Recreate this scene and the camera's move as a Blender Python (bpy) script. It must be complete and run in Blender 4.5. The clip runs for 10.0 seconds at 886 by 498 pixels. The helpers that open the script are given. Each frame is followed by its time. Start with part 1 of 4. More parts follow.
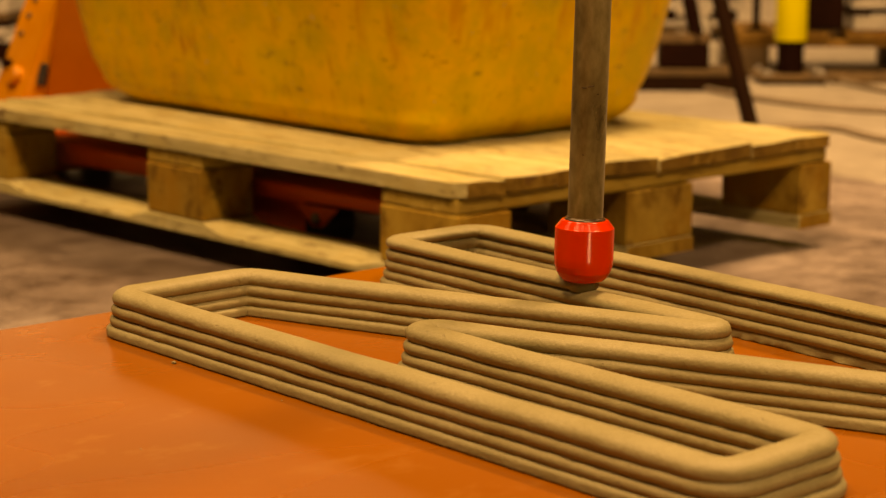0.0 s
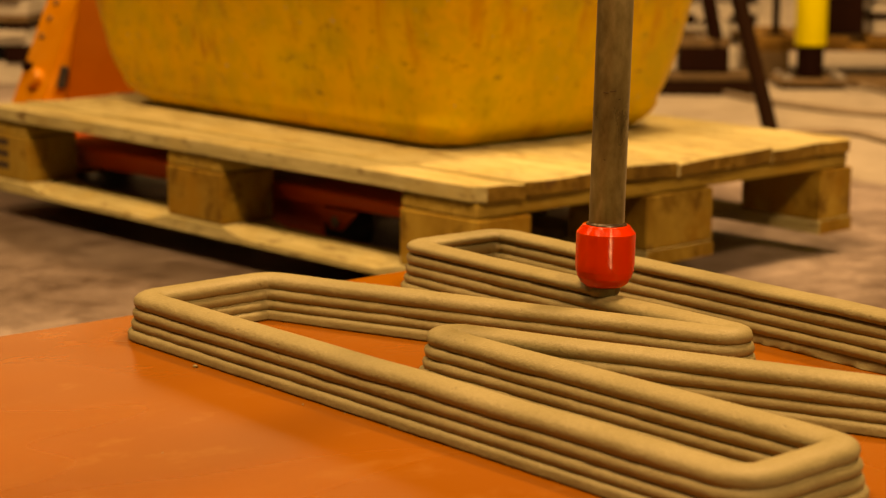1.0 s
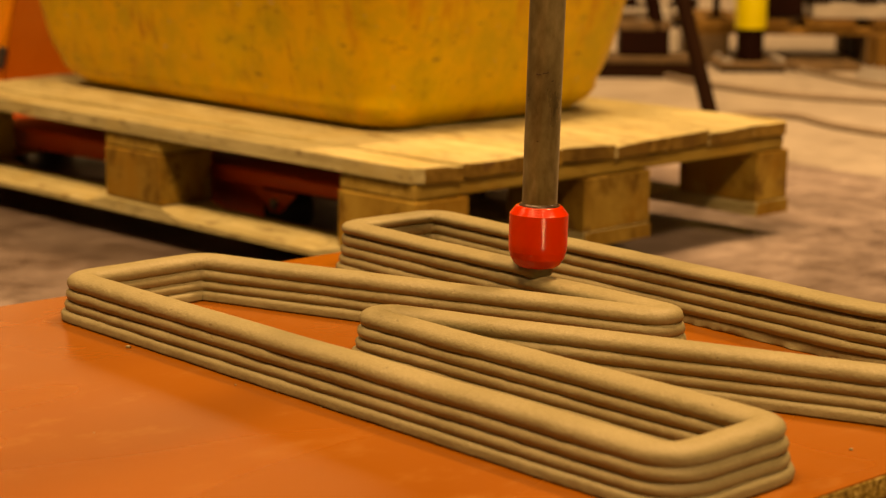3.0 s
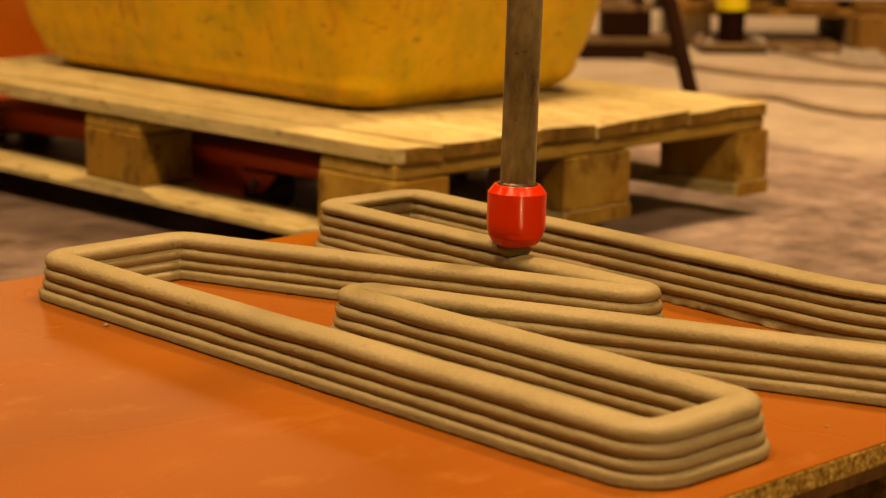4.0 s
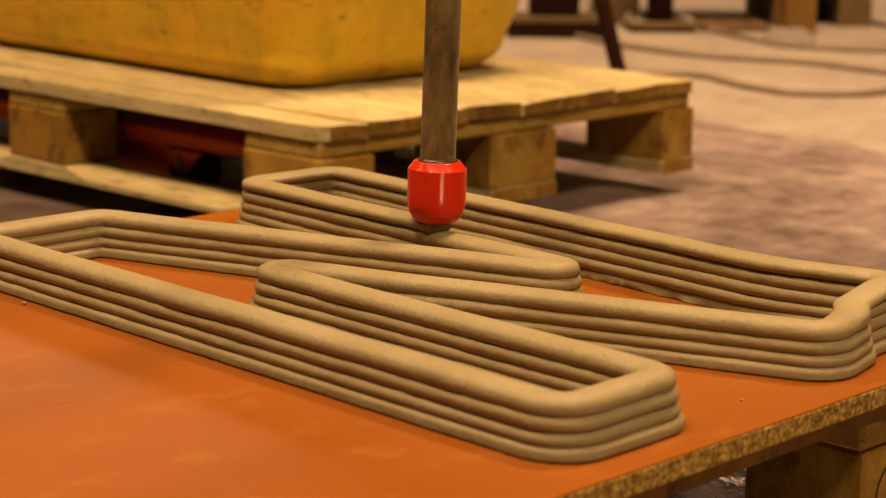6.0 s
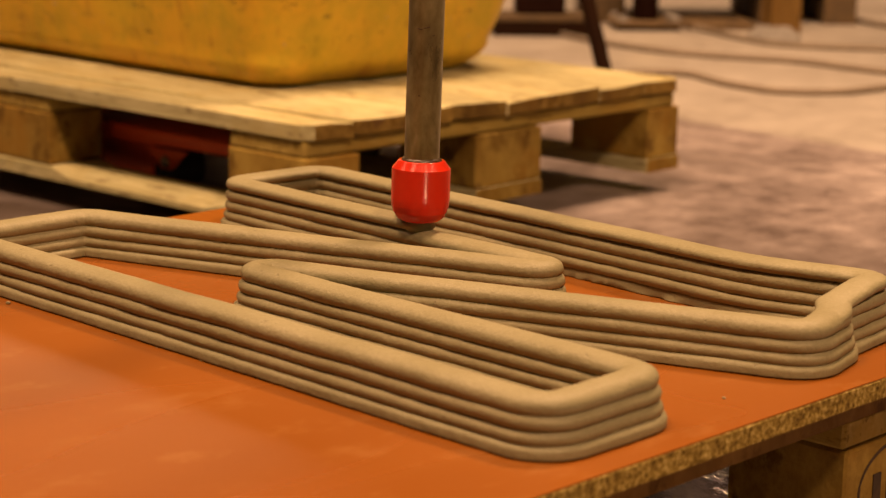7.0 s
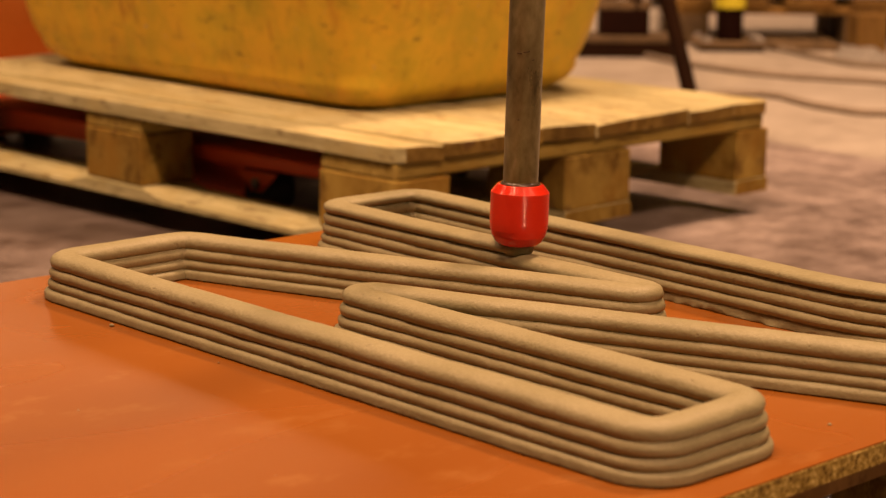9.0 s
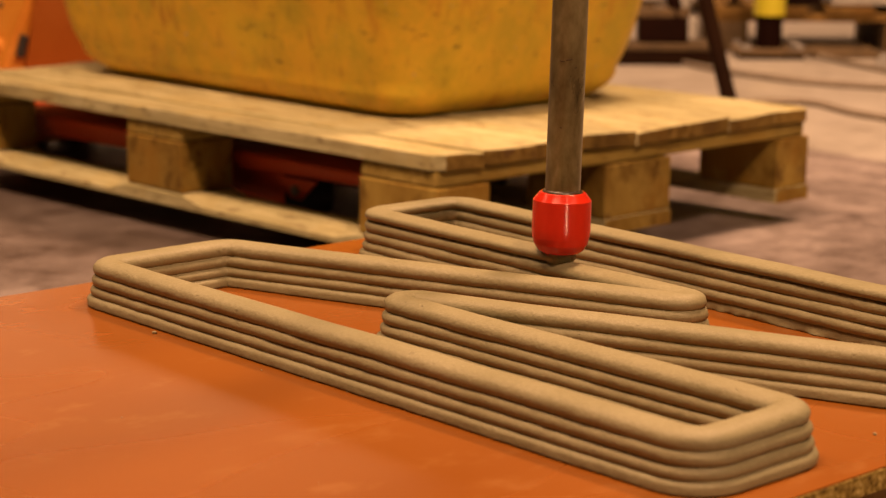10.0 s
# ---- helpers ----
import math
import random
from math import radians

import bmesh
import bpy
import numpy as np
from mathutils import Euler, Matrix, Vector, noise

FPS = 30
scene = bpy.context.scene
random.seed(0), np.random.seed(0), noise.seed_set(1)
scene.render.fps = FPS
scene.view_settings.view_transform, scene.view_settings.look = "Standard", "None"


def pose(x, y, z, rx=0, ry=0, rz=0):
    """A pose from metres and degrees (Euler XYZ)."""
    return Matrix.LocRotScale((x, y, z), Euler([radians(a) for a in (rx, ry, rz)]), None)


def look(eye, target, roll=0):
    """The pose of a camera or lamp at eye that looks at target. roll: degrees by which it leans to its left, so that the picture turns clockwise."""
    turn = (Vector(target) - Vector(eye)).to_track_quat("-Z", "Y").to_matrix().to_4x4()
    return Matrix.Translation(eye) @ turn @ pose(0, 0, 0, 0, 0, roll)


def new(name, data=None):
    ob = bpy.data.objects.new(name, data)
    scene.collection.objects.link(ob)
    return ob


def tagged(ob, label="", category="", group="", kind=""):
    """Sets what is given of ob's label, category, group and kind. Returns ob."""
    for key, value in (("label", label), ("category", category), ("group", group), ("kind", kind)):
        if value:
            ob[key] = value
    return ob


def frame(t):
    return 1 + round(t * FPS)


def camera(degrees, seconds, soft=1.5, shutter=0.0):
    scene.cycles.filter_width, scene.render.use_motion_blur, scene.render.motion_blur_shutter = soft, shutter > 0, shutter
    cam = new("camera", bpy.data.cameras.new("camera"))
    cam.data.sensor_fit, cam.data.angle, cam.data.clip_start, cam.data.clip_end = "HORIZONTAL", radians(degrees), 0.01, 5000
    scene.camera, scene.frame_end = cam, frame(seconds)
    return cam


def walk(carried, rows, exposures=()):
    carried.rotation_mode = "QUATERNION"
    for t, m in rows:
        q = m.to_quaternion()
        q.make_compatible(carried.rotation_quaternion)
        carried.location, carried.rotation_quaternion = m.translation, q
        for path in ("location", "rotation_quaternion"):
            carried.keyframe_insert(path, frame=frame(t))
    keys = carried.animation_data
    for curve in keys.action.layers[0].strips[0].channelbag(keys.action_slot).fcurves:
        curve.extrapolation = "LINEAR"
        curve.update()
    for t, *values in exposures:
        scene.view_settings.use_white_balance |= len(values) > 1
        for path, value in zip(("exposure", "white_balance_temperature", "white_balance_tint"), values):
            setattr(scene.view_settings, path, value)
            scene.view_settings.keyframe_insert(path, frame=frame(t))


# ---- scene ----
cam = camera(25.0, 10.0, 1.25)
PATH = [
    (0, (-1.755, -1.832, 0.518), (-0.405, -0.4, 0.162), 0.1),
    (0.5, (-1.757, -1.831, 0.519), (-0.414, -0.392, 0.166), 0.1),
    (1, (-1.757, -1.83, 0.519), (-0.419, -0.385, 0.166), 0.2),
    (1.5, (-1.757, -1.832, 0.519), (-0.413, -0.394, 0.164), 0.2),
    (2, (-1.755, -1.836, 0.518), (-0.396, -0.417, 0.149), 0.3),
    (2.5, (-1.755, -1.838, 0.519), (-0.385, -0.428, 0.151), 0.4),
    (4, (-1.753, -1.844, 0.516), (-0.367, -0.454, 0.129), 0.6),
    (4.5, (-1.75, -1.843, 0.514), (-0.359, -0.463, 0.115), 0.6),
    (5, (-1.75, -1.844, 0.515), (-0.351, -0.474, 0.11), 0.8),
    (5.5, (-1.748, -1.849, 0.515), (-0.331, -0.497, 0.11), 0.8),
    (6, (-1.747, -1.853, 0.514), (-0.318, -0.514, 0.108), 0.8),
    (7.5, (-1.749, -1.857, 0.516), (-0.31, -0.528, 0.108), 0.8),
    (8, (-1.752, -1.852, 0.515), (-0.326, -0.509, 0.108), 0.7),
    (8.5, (-1.756, -1.848, 0.518), (-0.349, -0.484, 0.117), 0.5),
    (9, (-1.762, -1.846, 0.519), (-0.375, -0.459, 0.13), 0.5),
    (9.5, (-1.762, -1.845, 0.518), (-0.387, -0.444, 0.134), 0.4),
    (10, (-1.764, -1.842, 0.519), (-0.402, -0.428, 0.137), 0.4),
]
walk(cam, [(t, look(eye, target, roll)) for t, eye, target, roll in PATH],
     [(0.0, -0.17, 7800, 14), (2.5, -0.17, 7450, 16), (4.5, -0.17, 6750, 22), (7.5, -0.17, 5950, 32), (8.5, -0.17, 5980, 35), (10.0, -0.17, 6000, 35)])

# ---- lens blur: focus on the nozzle ----
cam.data.dof.use_dof = True
cam.data.dof.focus_distance = 1.50
cam.data.dof.aperture_fstop = 9.0

# ---- world and lamps ----
world = bpy.data.worlds.new("world")
scene.world = world
world.use_nodes = True
bg = world.node_tree.nodes["Background"]
bg.inputs["Color"].default_value = (1.0, 0.62, 0.34, 1)
bg.inputs["Strength"].default_value = 0.0015

WARM = (1.0, 0.595, 0.25)


def hall_lamp(x, y, z, size, power, target=None):
    data = bpy.data.lights.new("hall_lamp", "AREA")
    data.shape, data.size, data.size_y = "RECTANGLE", size, size
    data.energy, data.color = power, WARM
    ob = new("hall_lamp", data)
    ob.matrix_world = look((x, y, z), target or (x, y, 0))
    return ob


hall_lamp(-1.9, 2.7, 4.6, 0.9, 110, (0, 0, 0))
hall_lamp(-1.7, -3.9, 4.5, 0.7, 265, (0, 0, 0))
hall_lamp(-1.7, 0.0, 4.9, 0.9, 235, (0, 0, 0))
hall_lamp(2.0, -0.5, 5.0, 0.5, 360, (0, 0, 0))
hall_lamp(-0.5, -0.6, 5.4, 1.0, 50, (-0.5, -0.6, 0))
# added only to light the unseen panel that gives the board its sheen
hall_lamp(3.3, 5.1, 4.8, 0.9, 520, (4.9, 6.6, 2.2))

scene.view_settings.exposure = 0.0


# ---- materials ----
def material(name, stops, scale=8.0, rough=(0.5, 0.7), metal=0.0, bump=0.15, fine=120.0, stretch=(1, 1, 1),
             vary=0.0, island=False, spec=0.5, coat=0.0, detail=6.0, grain=0.25, bump_dist=0.002):
    """Two scales of noise between the colour stops, fine grain, and relief."""
    m = bpy.data.materials.new(name)
    m.use_nodes = True
    nt = m.node_tree
    n, l = nt.nodes, nt.links
    bsdf = n["Principled BSDF"]
    tc = n.new("ShaderNodeTexCoord")
    mp = n.new("ShaderNodeMapping")
    mp.inputs["Scale"].default_value = stretch
    l.new(tc.outputs["Object"], mp.inputs["Vector"])
    vec = mp.outputs["Vector"]
    info = n.new("ShaderNodeObjectInfo")
    if vary:
        add = n.new("ShaderNodeVectorMath")
        add.operation = "ADD"
        mul = n.new("ShaderNodeMath")
        mul.operation = "MULTIPLY"
        mul.inputs[1].default_value = 37.0
        l.new(info.outputs["Random"], mul.inputs[0])
        l.new(vec, add.inputs[0])
        l.new(mul.outputs[0], add.inputs[1])
        vec = add.outputs[0]
    big = n.new("ShaderNodeTexNoise")
    big.inputs["Scale"].default_value = scale
    big.inputs["Detail"].default_value = detail
    big.inputs["Roughness"].default_value = 0.6
    l.new(vec, big.inputs["Vector"])
    small = n.new("ShaderNodeTexNoise")
    small.inputs["Scale"].default_value = fine
    small.inputs["Detail"].default_value = 4.0
    l.new(vec, small.inputs["Vector"])
    mixf = n.new("ShaderNodeMix")
    mixf.inputs[0].default_value = grain
    l.new(big.outputs["Fac"], mixf.inputs[2])
    l.new(small.outputs["Fac"], mixf.inputs[3])
    ramp = n.new("ShaderNodeValToRGB")
    el = ramp.color_ramp.elements
    while len(el) < len(stops):
        el.new(0.5)
    for e, (p, c) in zip(el, stops):
        e.position, e.color = p, (*c, 1)
    l.new(mixf.outputs[0], ramp.inputs["Fac"])
    col = ramp.outputs["Color"]
    if vary:
        hsv = n.new("ShaderNodeHueSaturation")
        mr = n.new("ShaderNodeMapRange")
        mr.inputs["To Min"].default_value = 1 - vary
        mr.inputs["To Max"].default_value = 1 + vary
        l.new(info.outputs["Random"], mr.inputs["Value"])
        l.new(mr.outputs[0], hsv.inputs["Value"])
        l.new(col, hsv.inputs["Color"])
        col = hsv.outputs["Color"]
    l.new(col, bsdf.inputs["Base Color"])
    rr = n.new("ShaderNodeMapRange")
    rr.inputs["From Min"].default_value, rr.inputs["From Max"].default_value = 0.3, 0.7
    rr.inputs["To Min"].default_value, rr.inputs["To Max"].default_value = rough
    l.new(big.outputs["Fac"], rr.inputs["Value"])
    l.new(rr.outputs[0], bsdf.inputs["Roughness"])
    bsdf.inputs["Metallic"].default_value = metal
    bsdf.inputs["Specular IOR Level"].default_value = spec
    bsdf.inputs["Coat Weight"].default_value = coat
    bp = n.new("ShaderNodeBump")
    bp.inputs["Strength"].default_value = bump
    bp.inputs["Distance"].default_value = bump_dist
    l.new(mixf.outputs[0], bp.inputs["Height"])
    l.new(bp.outputs[0], bsdf.inputs["Normal"])
    return m


def tub_material():
    """Yellow polyethylene with greenish grime, orange wear and a few dark scuffs, streaked downwards near the base."""
    m = bpy.data.materials.new("yellow_plastic")
    m.use_nodes = True
    n, l = m.node_tree.nodes, m.node_tree.links
    bsdf = n["Principled BSDF"]
    tc = n.new("ShaderNodeTexCoord")

    def tex(scale, detail, rough, stretch=(1, 1, 1)):
        mp = n.new("ShaderNodeMapping")
        mp.inputs["Scale"].default_value = stretch
        l.new(tc.outputs["Object"], mp.inputs["Vector"])
        t = n.new("ShaderNodeTexNoise")
        t.inputs["Scale"].default_value, t.inputs["Detail"].default_value, t.inputs["Roughness"].default_value = scale, detail, rough
        l.new(mp.outputs[0], t.inputs["Vector"])
        return t.outputs["Fac"]

    def span(src, lo, hi):
        r = n.new("ShaderNodeMapRange")
        r.inputs["From Min"].default_value, r.inputs["From Max"].default_value = lo, hi
        l.new(src, r.inputs["Value"])
        return r.outputs[0]

    def mix(fac, a, b, amount=1.0):
        k = n.new("ShaderNodeMath")
        k.operation = "MULTIPLY"
        k.inputs[1].default_value = amount
        l.new(fac, k.inputs[0])
        q = n.new("ShaderNodeMix")
        q.data_type = "RGBA"
        l.new(k.outputs[0], q.inputs[0])
        for slot, v in ((6, a), (7, b)):
            if isinstance(v, tuple):
                q.inputs[slot].default_value = (*v, 1)
            else:
                l.new(v, q.inputs[slot])
        return q.outputs[2]

    base = mix(span(tex(5, 5, 0.55), 0.35, 0.68), (0.67, 0.468, 0.0030), (0.72, 0.405, 0.0030))
    base = mix(span(tex(9, 8, 0.72), 0.46, 0.64), base, (0.42, 0.345, 0.005), 0.75)
    base = mix(span(tex(30, 7, 0.75), 0.55, 0.68), base, (0.2448, 0.1728, 0.0072), 0.5)
    base = mix(span(tex(22, 6, 0.7, (1, 1, 2.5)), 0.61, 0.68), base, (0.0864, 0.072, 0.0144), 0.65)
    base = mix(span(tex(34, 4, 0.6, (1, 1, 0.16)), 0.60, 0.74), base, (0.3312, 0.1224, 0.00576), 0.8)
    base = mix(span(tex(16, 4, 0.6, (1, 1, 0.25)), 0.58, 0.70), base, (0.50, 0.235, 0.003), 0.7)
    base = mix(span(tex(70, 3, 0.6), 0.68, 0.73), base, (0.36, 0.3168, 0.216), 0.8)
    l.new(base, bsdf.inputs["Base Color"])
    rr = n.new("ShaderNodeMapRange")
    rr.inputs["To Min"].default_value, rr.inputs["To Max"].default_value = 0.35, 0.7
    bsdf.inputs["Specular IOR Level"].default_value = 0.3
    grime = tex(14, 6, 0.6)
    l.new(grime, rr.inputs["Value"])
    l.new(rr.outputs[0], bsdf.inputs["Roughness"])
    bp = n.new("ShaderNodeBump")
    bp.inputs["Strength"].default_value, bp.inputs["Distance"].default_value = 0.35, 0.003
    l.new(grime, bp.inputs["Height"])
    l.new(bp.outputs[0], bsdf.inputs["Normal"])
    return m


def wood_material(name, stretch, dark, light, vary=0.12, dirt=0.55):
    """Sawn softwood: grain along the board, blotches of dirt and weather, a few knots and dark stains."""
    m = bpy.data.materials.new(name)
    m.use_nodes = True
    n, l = m.node_tree.nodes, m.node_tree.links
    bsdf = n["Principled BSDF"]
    tc = n.new("ShaderNodeTexCoord")
    info = n.new("ShaderNodeObjectInfo")
    mul = n.new("ShaderNodeMath")
    mul.operation = "MULTIPLY"
    mul.inputs[1].default_value = 37.0
    l.new(info.outputs["Random"], mul.inputs[0])
    move = n.new("ShaderNodeVectorMath")
    move.operation = "ADD"
    l.new(tc.outputs["Object"], move.inputs[0])
    l.new(mul.outputs[0], move.inputs[1])

    def tex(scale, detail, rough, s=(1, 1, 1), warp=0.0):
        mp = n.new("ShaderNodeMapping")
        mp.inputs["Scale"].default_value = s
        l.new(move.outputs[0], mp.inputs["Vector"])
        t = n.new("ShaderNodeTexNoise")
        t.inputs["Scale"].default_value, t.inputs["Detail"].default_value, t.inputs["Roughness"].default_value = scale, detail, rough
        t.inputs["Distortion"].default_value = warp
        l.new(mp.outputs[0], t.inputs["Vector"])
        return t.outputs["Fac"]

    def span(src, lo, hi, a=0.0, b=1.0):
        r = n.new("ShaderNodeMapRange")
        r.inputs["From Min"].default_value, r.inputs["From Max"].default_value = lo, hi
        r.inputs["To Min"].default_value, r.inputs["To Max"].default_value = a, b
        l.new(src, r.inputs["Value"])
        return r.outputs[0]

    def mix(fac, a, b):
        q = n.new("ShaderNodeMix")
        q.data_type = "RGBA"
        l.new(fac, q.inputs[0])
        for slot, v in ((6, a), (7, b)):
            if isinstance(v, tuple):
                q.inputs[slot].default_value = (*v, 1)
            else:
                l.new(v, q.inputs[slot])
        return q.outputs[2]

    grain = tex(5, 6, 0.65, stretch, 0.4)
    soft = tuple(0.4 + 0.16 * v for v in stretch)
    base = mix(span(grain, 0.38, 0.62), dark, light)
    base = mix(span(tex(9, 8, 0.75, soft), 0.49, 0.61, 0, dirt), base, (dark[0] * 0.62, dark[1] * 0.54, dark[2] * 0.42))
    base = mix(span(tex(8, 6, 0.7), 0.50, 0.60, 0, dirt * 0.8), base, (dark[0] * 1.15, dark[1] * 0.98, dark[2] * 0.6))
    base = mix(span(tex(30, 6, 0.7, soft), 0.56, 0.64, 0, 0.7), base, (dark[0] * 0.38, dark[1] * 0.30, dark[2] * 0.24))
    base = mix(span(tex(19, 3, 0.5, soft), 0.67, 0.72, 0, 0.8), base, (0.1152, 0.0612, 0.018))
    hsv = n.new("ShaderNodeHueSaturation")
    l.new(span(info.outputs["Random"], 0, 1, 1 - vary, 1 + vary), hsv.inputs["Value"])
    l.new(base, hsv.inputs["Color"])
    l.new(hsv.outputs["Color"], bsdf.inputs["Base Color"])
    bsdf.inputs["Roughness"].default_value = 0.8
    bsdf.inputs["Specular IOR Level"].default_value = 0.22
    bp = n.new("ShaderNodeBump")
    bp.inputs["Strength"].default_value, bp.inputs["Distance"].default_value = 0.5, 0.002
    l.new(grain, bp.inputs["Height"])
    l.new(bp.outputs[0], bsdf.inputs["Normal"])
    return m


def clay_material():
    """Moist clay mortar: sandy grain, drag roughness, scattered pits and slightly drier patches."""
    m = bpy.data.materials.new("clay_mortar")
    m.use_nodes = True
    n, l = m.node_tree.nodes, m.node_tree.links
    bsdf = n["Principled BSDF"]
    tc = n.new("ShaderNodeTexCoord")

    def tex(scale, detail, rough):
        t = n.new("ShaderNodeTexNoise")
        t.inputs["Scale"].default_value, t.inputs["Detail"].default_value, t.inputs["Roughness"].default_value = scale, detail, rough
        l.new(tc.outputs["Object"], t.inputs["Vector"])
        return t.outputs["Fac"]

    def span(src, lo, hi, a=0.0, b=1.0):
        r = n.new("ShaderNodeMapRange")
        r.inputs["From Min"].default_value, r.inputs["From Max"].default_value = lo, hi
        r.inputs["To Min"].default_value, r.inputs["To Max"].default_value = a, b
        l.new(src, r.inputs["Value"])
        return r.outputs[0]

    def mix(fac, a, b):
        q = n.new("ShaderNodeMix")
        q.data_type = "RGBA"
        l.new(fac, q.inputs[0])
        for slot, v in ((6, a), (7, b)):
            if isinstance(v, tuple):
                q.inputs[slot].default_value = (*v, 1)
            else:
                l.new(v, q.inputs[slot])
        return q.outputs[2]

    def relief(src, strength, dist, below=None):
        bp = n.new("ShaderNodeBump")
        bp.inputs["Strength"].default_value, bp.inputs["Distance"].default_value = strength, dist
        l.new(src, bp.inputs["Height"])
        if below is not None:
            l.new(below, bp.inputs["Normal"])
        return bp.outputs[0]

    sand = tex(420, 3, 0.6)
    pits = span(tex(110, 3, 0.55), 0.69, 0.74, 1.0, 0.0)
    base = mix(span(tex(12, 6, 0.65), 0.35, 0.65), (0.226, 0.209, 0.110), (0.282, 0.263, 0.154))
    base = mix(span(sand, 0.35, 0.65, 0.0, 0.35), base, (0.192, 0.175, 0.076))
    base = mix(span(pits, 0.0, 1.0, 0.3, 0.0), base, (0.1224, 0.0972, 0.0504))
    l.new(base, bsdf.inputs["Base Color"])
    bsdf.inputs["Roughness"].default_value = 0.56
    bsdf.inputs["Specular IOR Level"].default_value = 0.4
    l.new(relief(sand, 0.6, 0.0006, relief(pits, 0.4, 0.001, relief(tex(60, 5, 0.65), 0.7, 0.0022))), bsdf.inputs["Normal"])
    return m


def film_material():
    """Orange-red phenolic film, handled: dull smears over the gloss, faint pale wipe marks and painted soft
    reflections.
    """
    m = bpy.data.materials.new("red_phenolic_film")
    m.use_nodes = True
    n, l = m.node_tree.nodes, m.node_tree.links
    bsdf = n["Principled BSDF"]
    tc = n.new("ShaderNodeTexCoord")

    def tex(scale, detail, rough, stretch=(1, 1, 1), turn=0.0):
        mp = n.new("ShaderNodeMapping")
        mp.inputs["Scale"].default_value = stretch
        mp.inputs["Rotation"].default_value = (0, 0, turn)
        l.new(tc.outputs["Object"], mp.inputs["Vector"])
        t = n.new("ShaderNodeTexNoise")
        t.inputs["Scale"].default_value, t.inputs["Detail"].default_value, t.inputs["Roughness"].default_value = scale, detail, rough
        t.inputs["Distortion"].default_value = 0.0
        l.new(mp.outputs[0], t.inputs["Vector"])
        return t.outputs["Fac"]

    def span(src, lo, hi, a=0.0, b=1.0):
        r = n.new("ShaderNodeMapRange")
        r.interpolation_type = "SMOOTHERSTEP"
        r.inputs["From Min"].default_value, r.inputs["From Max"].default_value = lo, hi
        r.inputs["To Min"].default_value, r.inputs["To Max"].default_value = a, b
        l.new(src, r.inputs["Value"])
        return r.outputs[0]

    def mix(fac, a, b):
        q = n.new("ShaderNodeMix")
        q.data_type = "RGBA"
        l.new(fac, q.inputs[0])
        for slot, v in ((6, a), (7, b)):
            if isinstance(v, tuple):
                q.inputs[slot].default_value = (*v, 1)
            else:
                l.new(v, q.inputs[slot])
        return q.outputs[2]

    wipe = tex(3.2, 1, 0.4, (1, 2.0, 1), 0.5)
    smear = tex(5, 1, 0.4, (1, 1.6, 1), -0.3)
    base = mix(span(smear, 0.2, 0.8), (0.218, 0.069, 0.0035), (0.247, 0.082, 0.0045))
    base = mix(span(wipe, 0.2, 0.9, 0.0, 0.3), base, (0.28, 0.094, 0.006))
    # cloudy pale marks: scuffs, and soft reflections painted into the colour
    base = mix(span(tex(13, 5, 0.65, (1, 1.8, 1), 0.9), 0.53, 0.72, 0.0, 0.45), base, (0.30, 0.130, 0.028))
    l.new(base, bsdf.inputs["Base Color"])
    l.new(span(wipe, 0.1, 0.9, 0.22, 0.30), bsdf.inputs["Roughness"])
    bsdf.inputs["Specular IOR Level"].default_value = 0.37
    bp = n.new("ShaderNodeBump")
    bp.inputs["Strength"].default_value, bp.inputs["Distance"].default_value = 0.03, 0.0006
    l.new(tex(90, 3, 0.5), bp.inputs["Height"])
    l.new(bp.outputs[0], bsdf.inputs["Normal"])
    return m


CLAY = clay_material()
FILM = film_material()
CHIP = material("chipboard_edge", [(0.36, (0.075, 0.042, 0.006)), (0.47, (0.22, 0.15, 0.025)), (0.55, (0.34, 0.25, 0.055)), (0.66, (0.55, 0.44, 0.14))], 260, (0.8, 0.95), bump=1.0, fine=600,
                grain=0.3, spec=0.15, detail=4)
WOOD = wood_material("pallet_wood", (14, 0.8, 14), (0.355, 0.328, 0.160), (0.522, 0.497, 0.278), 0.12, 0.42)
# end grain, made darker still for the shade on the boards' ends
END = wood_material("shaded_end_grain", (6, 6, 6), (0.15, 0.092, 0.014), (0.27, 0.18, 0.035), 0.15, 0.6)
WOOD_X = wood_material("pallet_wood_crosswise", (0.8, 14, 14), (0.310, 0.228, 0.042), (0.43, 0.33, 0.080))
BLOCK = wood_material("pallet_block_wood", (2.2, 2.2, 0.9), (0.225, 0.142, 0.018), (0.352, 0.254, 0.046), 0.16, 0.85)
TIMBER = wood_material("brown_timber", (2.2, 2.2, 0.9), (0.15, 0.085, 0.016), (0.25, 0.15, 0.035), 0.1, 0.7)
OLDWOOD = material("weathered_wood", [(0.3, (0.060, 0.038, 0.015)), (0.7, (0.155, 0.100, 0.040))], 5, (0.7, 0.9), bump=0.4, fine=40, stretch=(6, 1, 6), vary=0.15)
TUB = tub_material()
STEEL = material("galvanised_pipe", [(0.30, (0.06, 0.046, 0.014)), (0.43, (0.17, 0.145, 0.062)), (0.56, (0.27, 0.238, 0.112)), (0.72, (0.46, 0.41, 0.23))], 20,
                 (0.24, 0.50), 0.65, bump=0.3, fine=150, stretch=(1, 1, 0.5), grain=0.32, bump_dist=0.0006, detail=10)
WET = material("wet_grease", [(0.3, (0.036, 0.0252, 0.0144)), (0.7, (0.072, 0.0504, 0.0288))], 60, (0.14, 0.3), 0.0, bump=0.6, fine=300, spec=0.5)
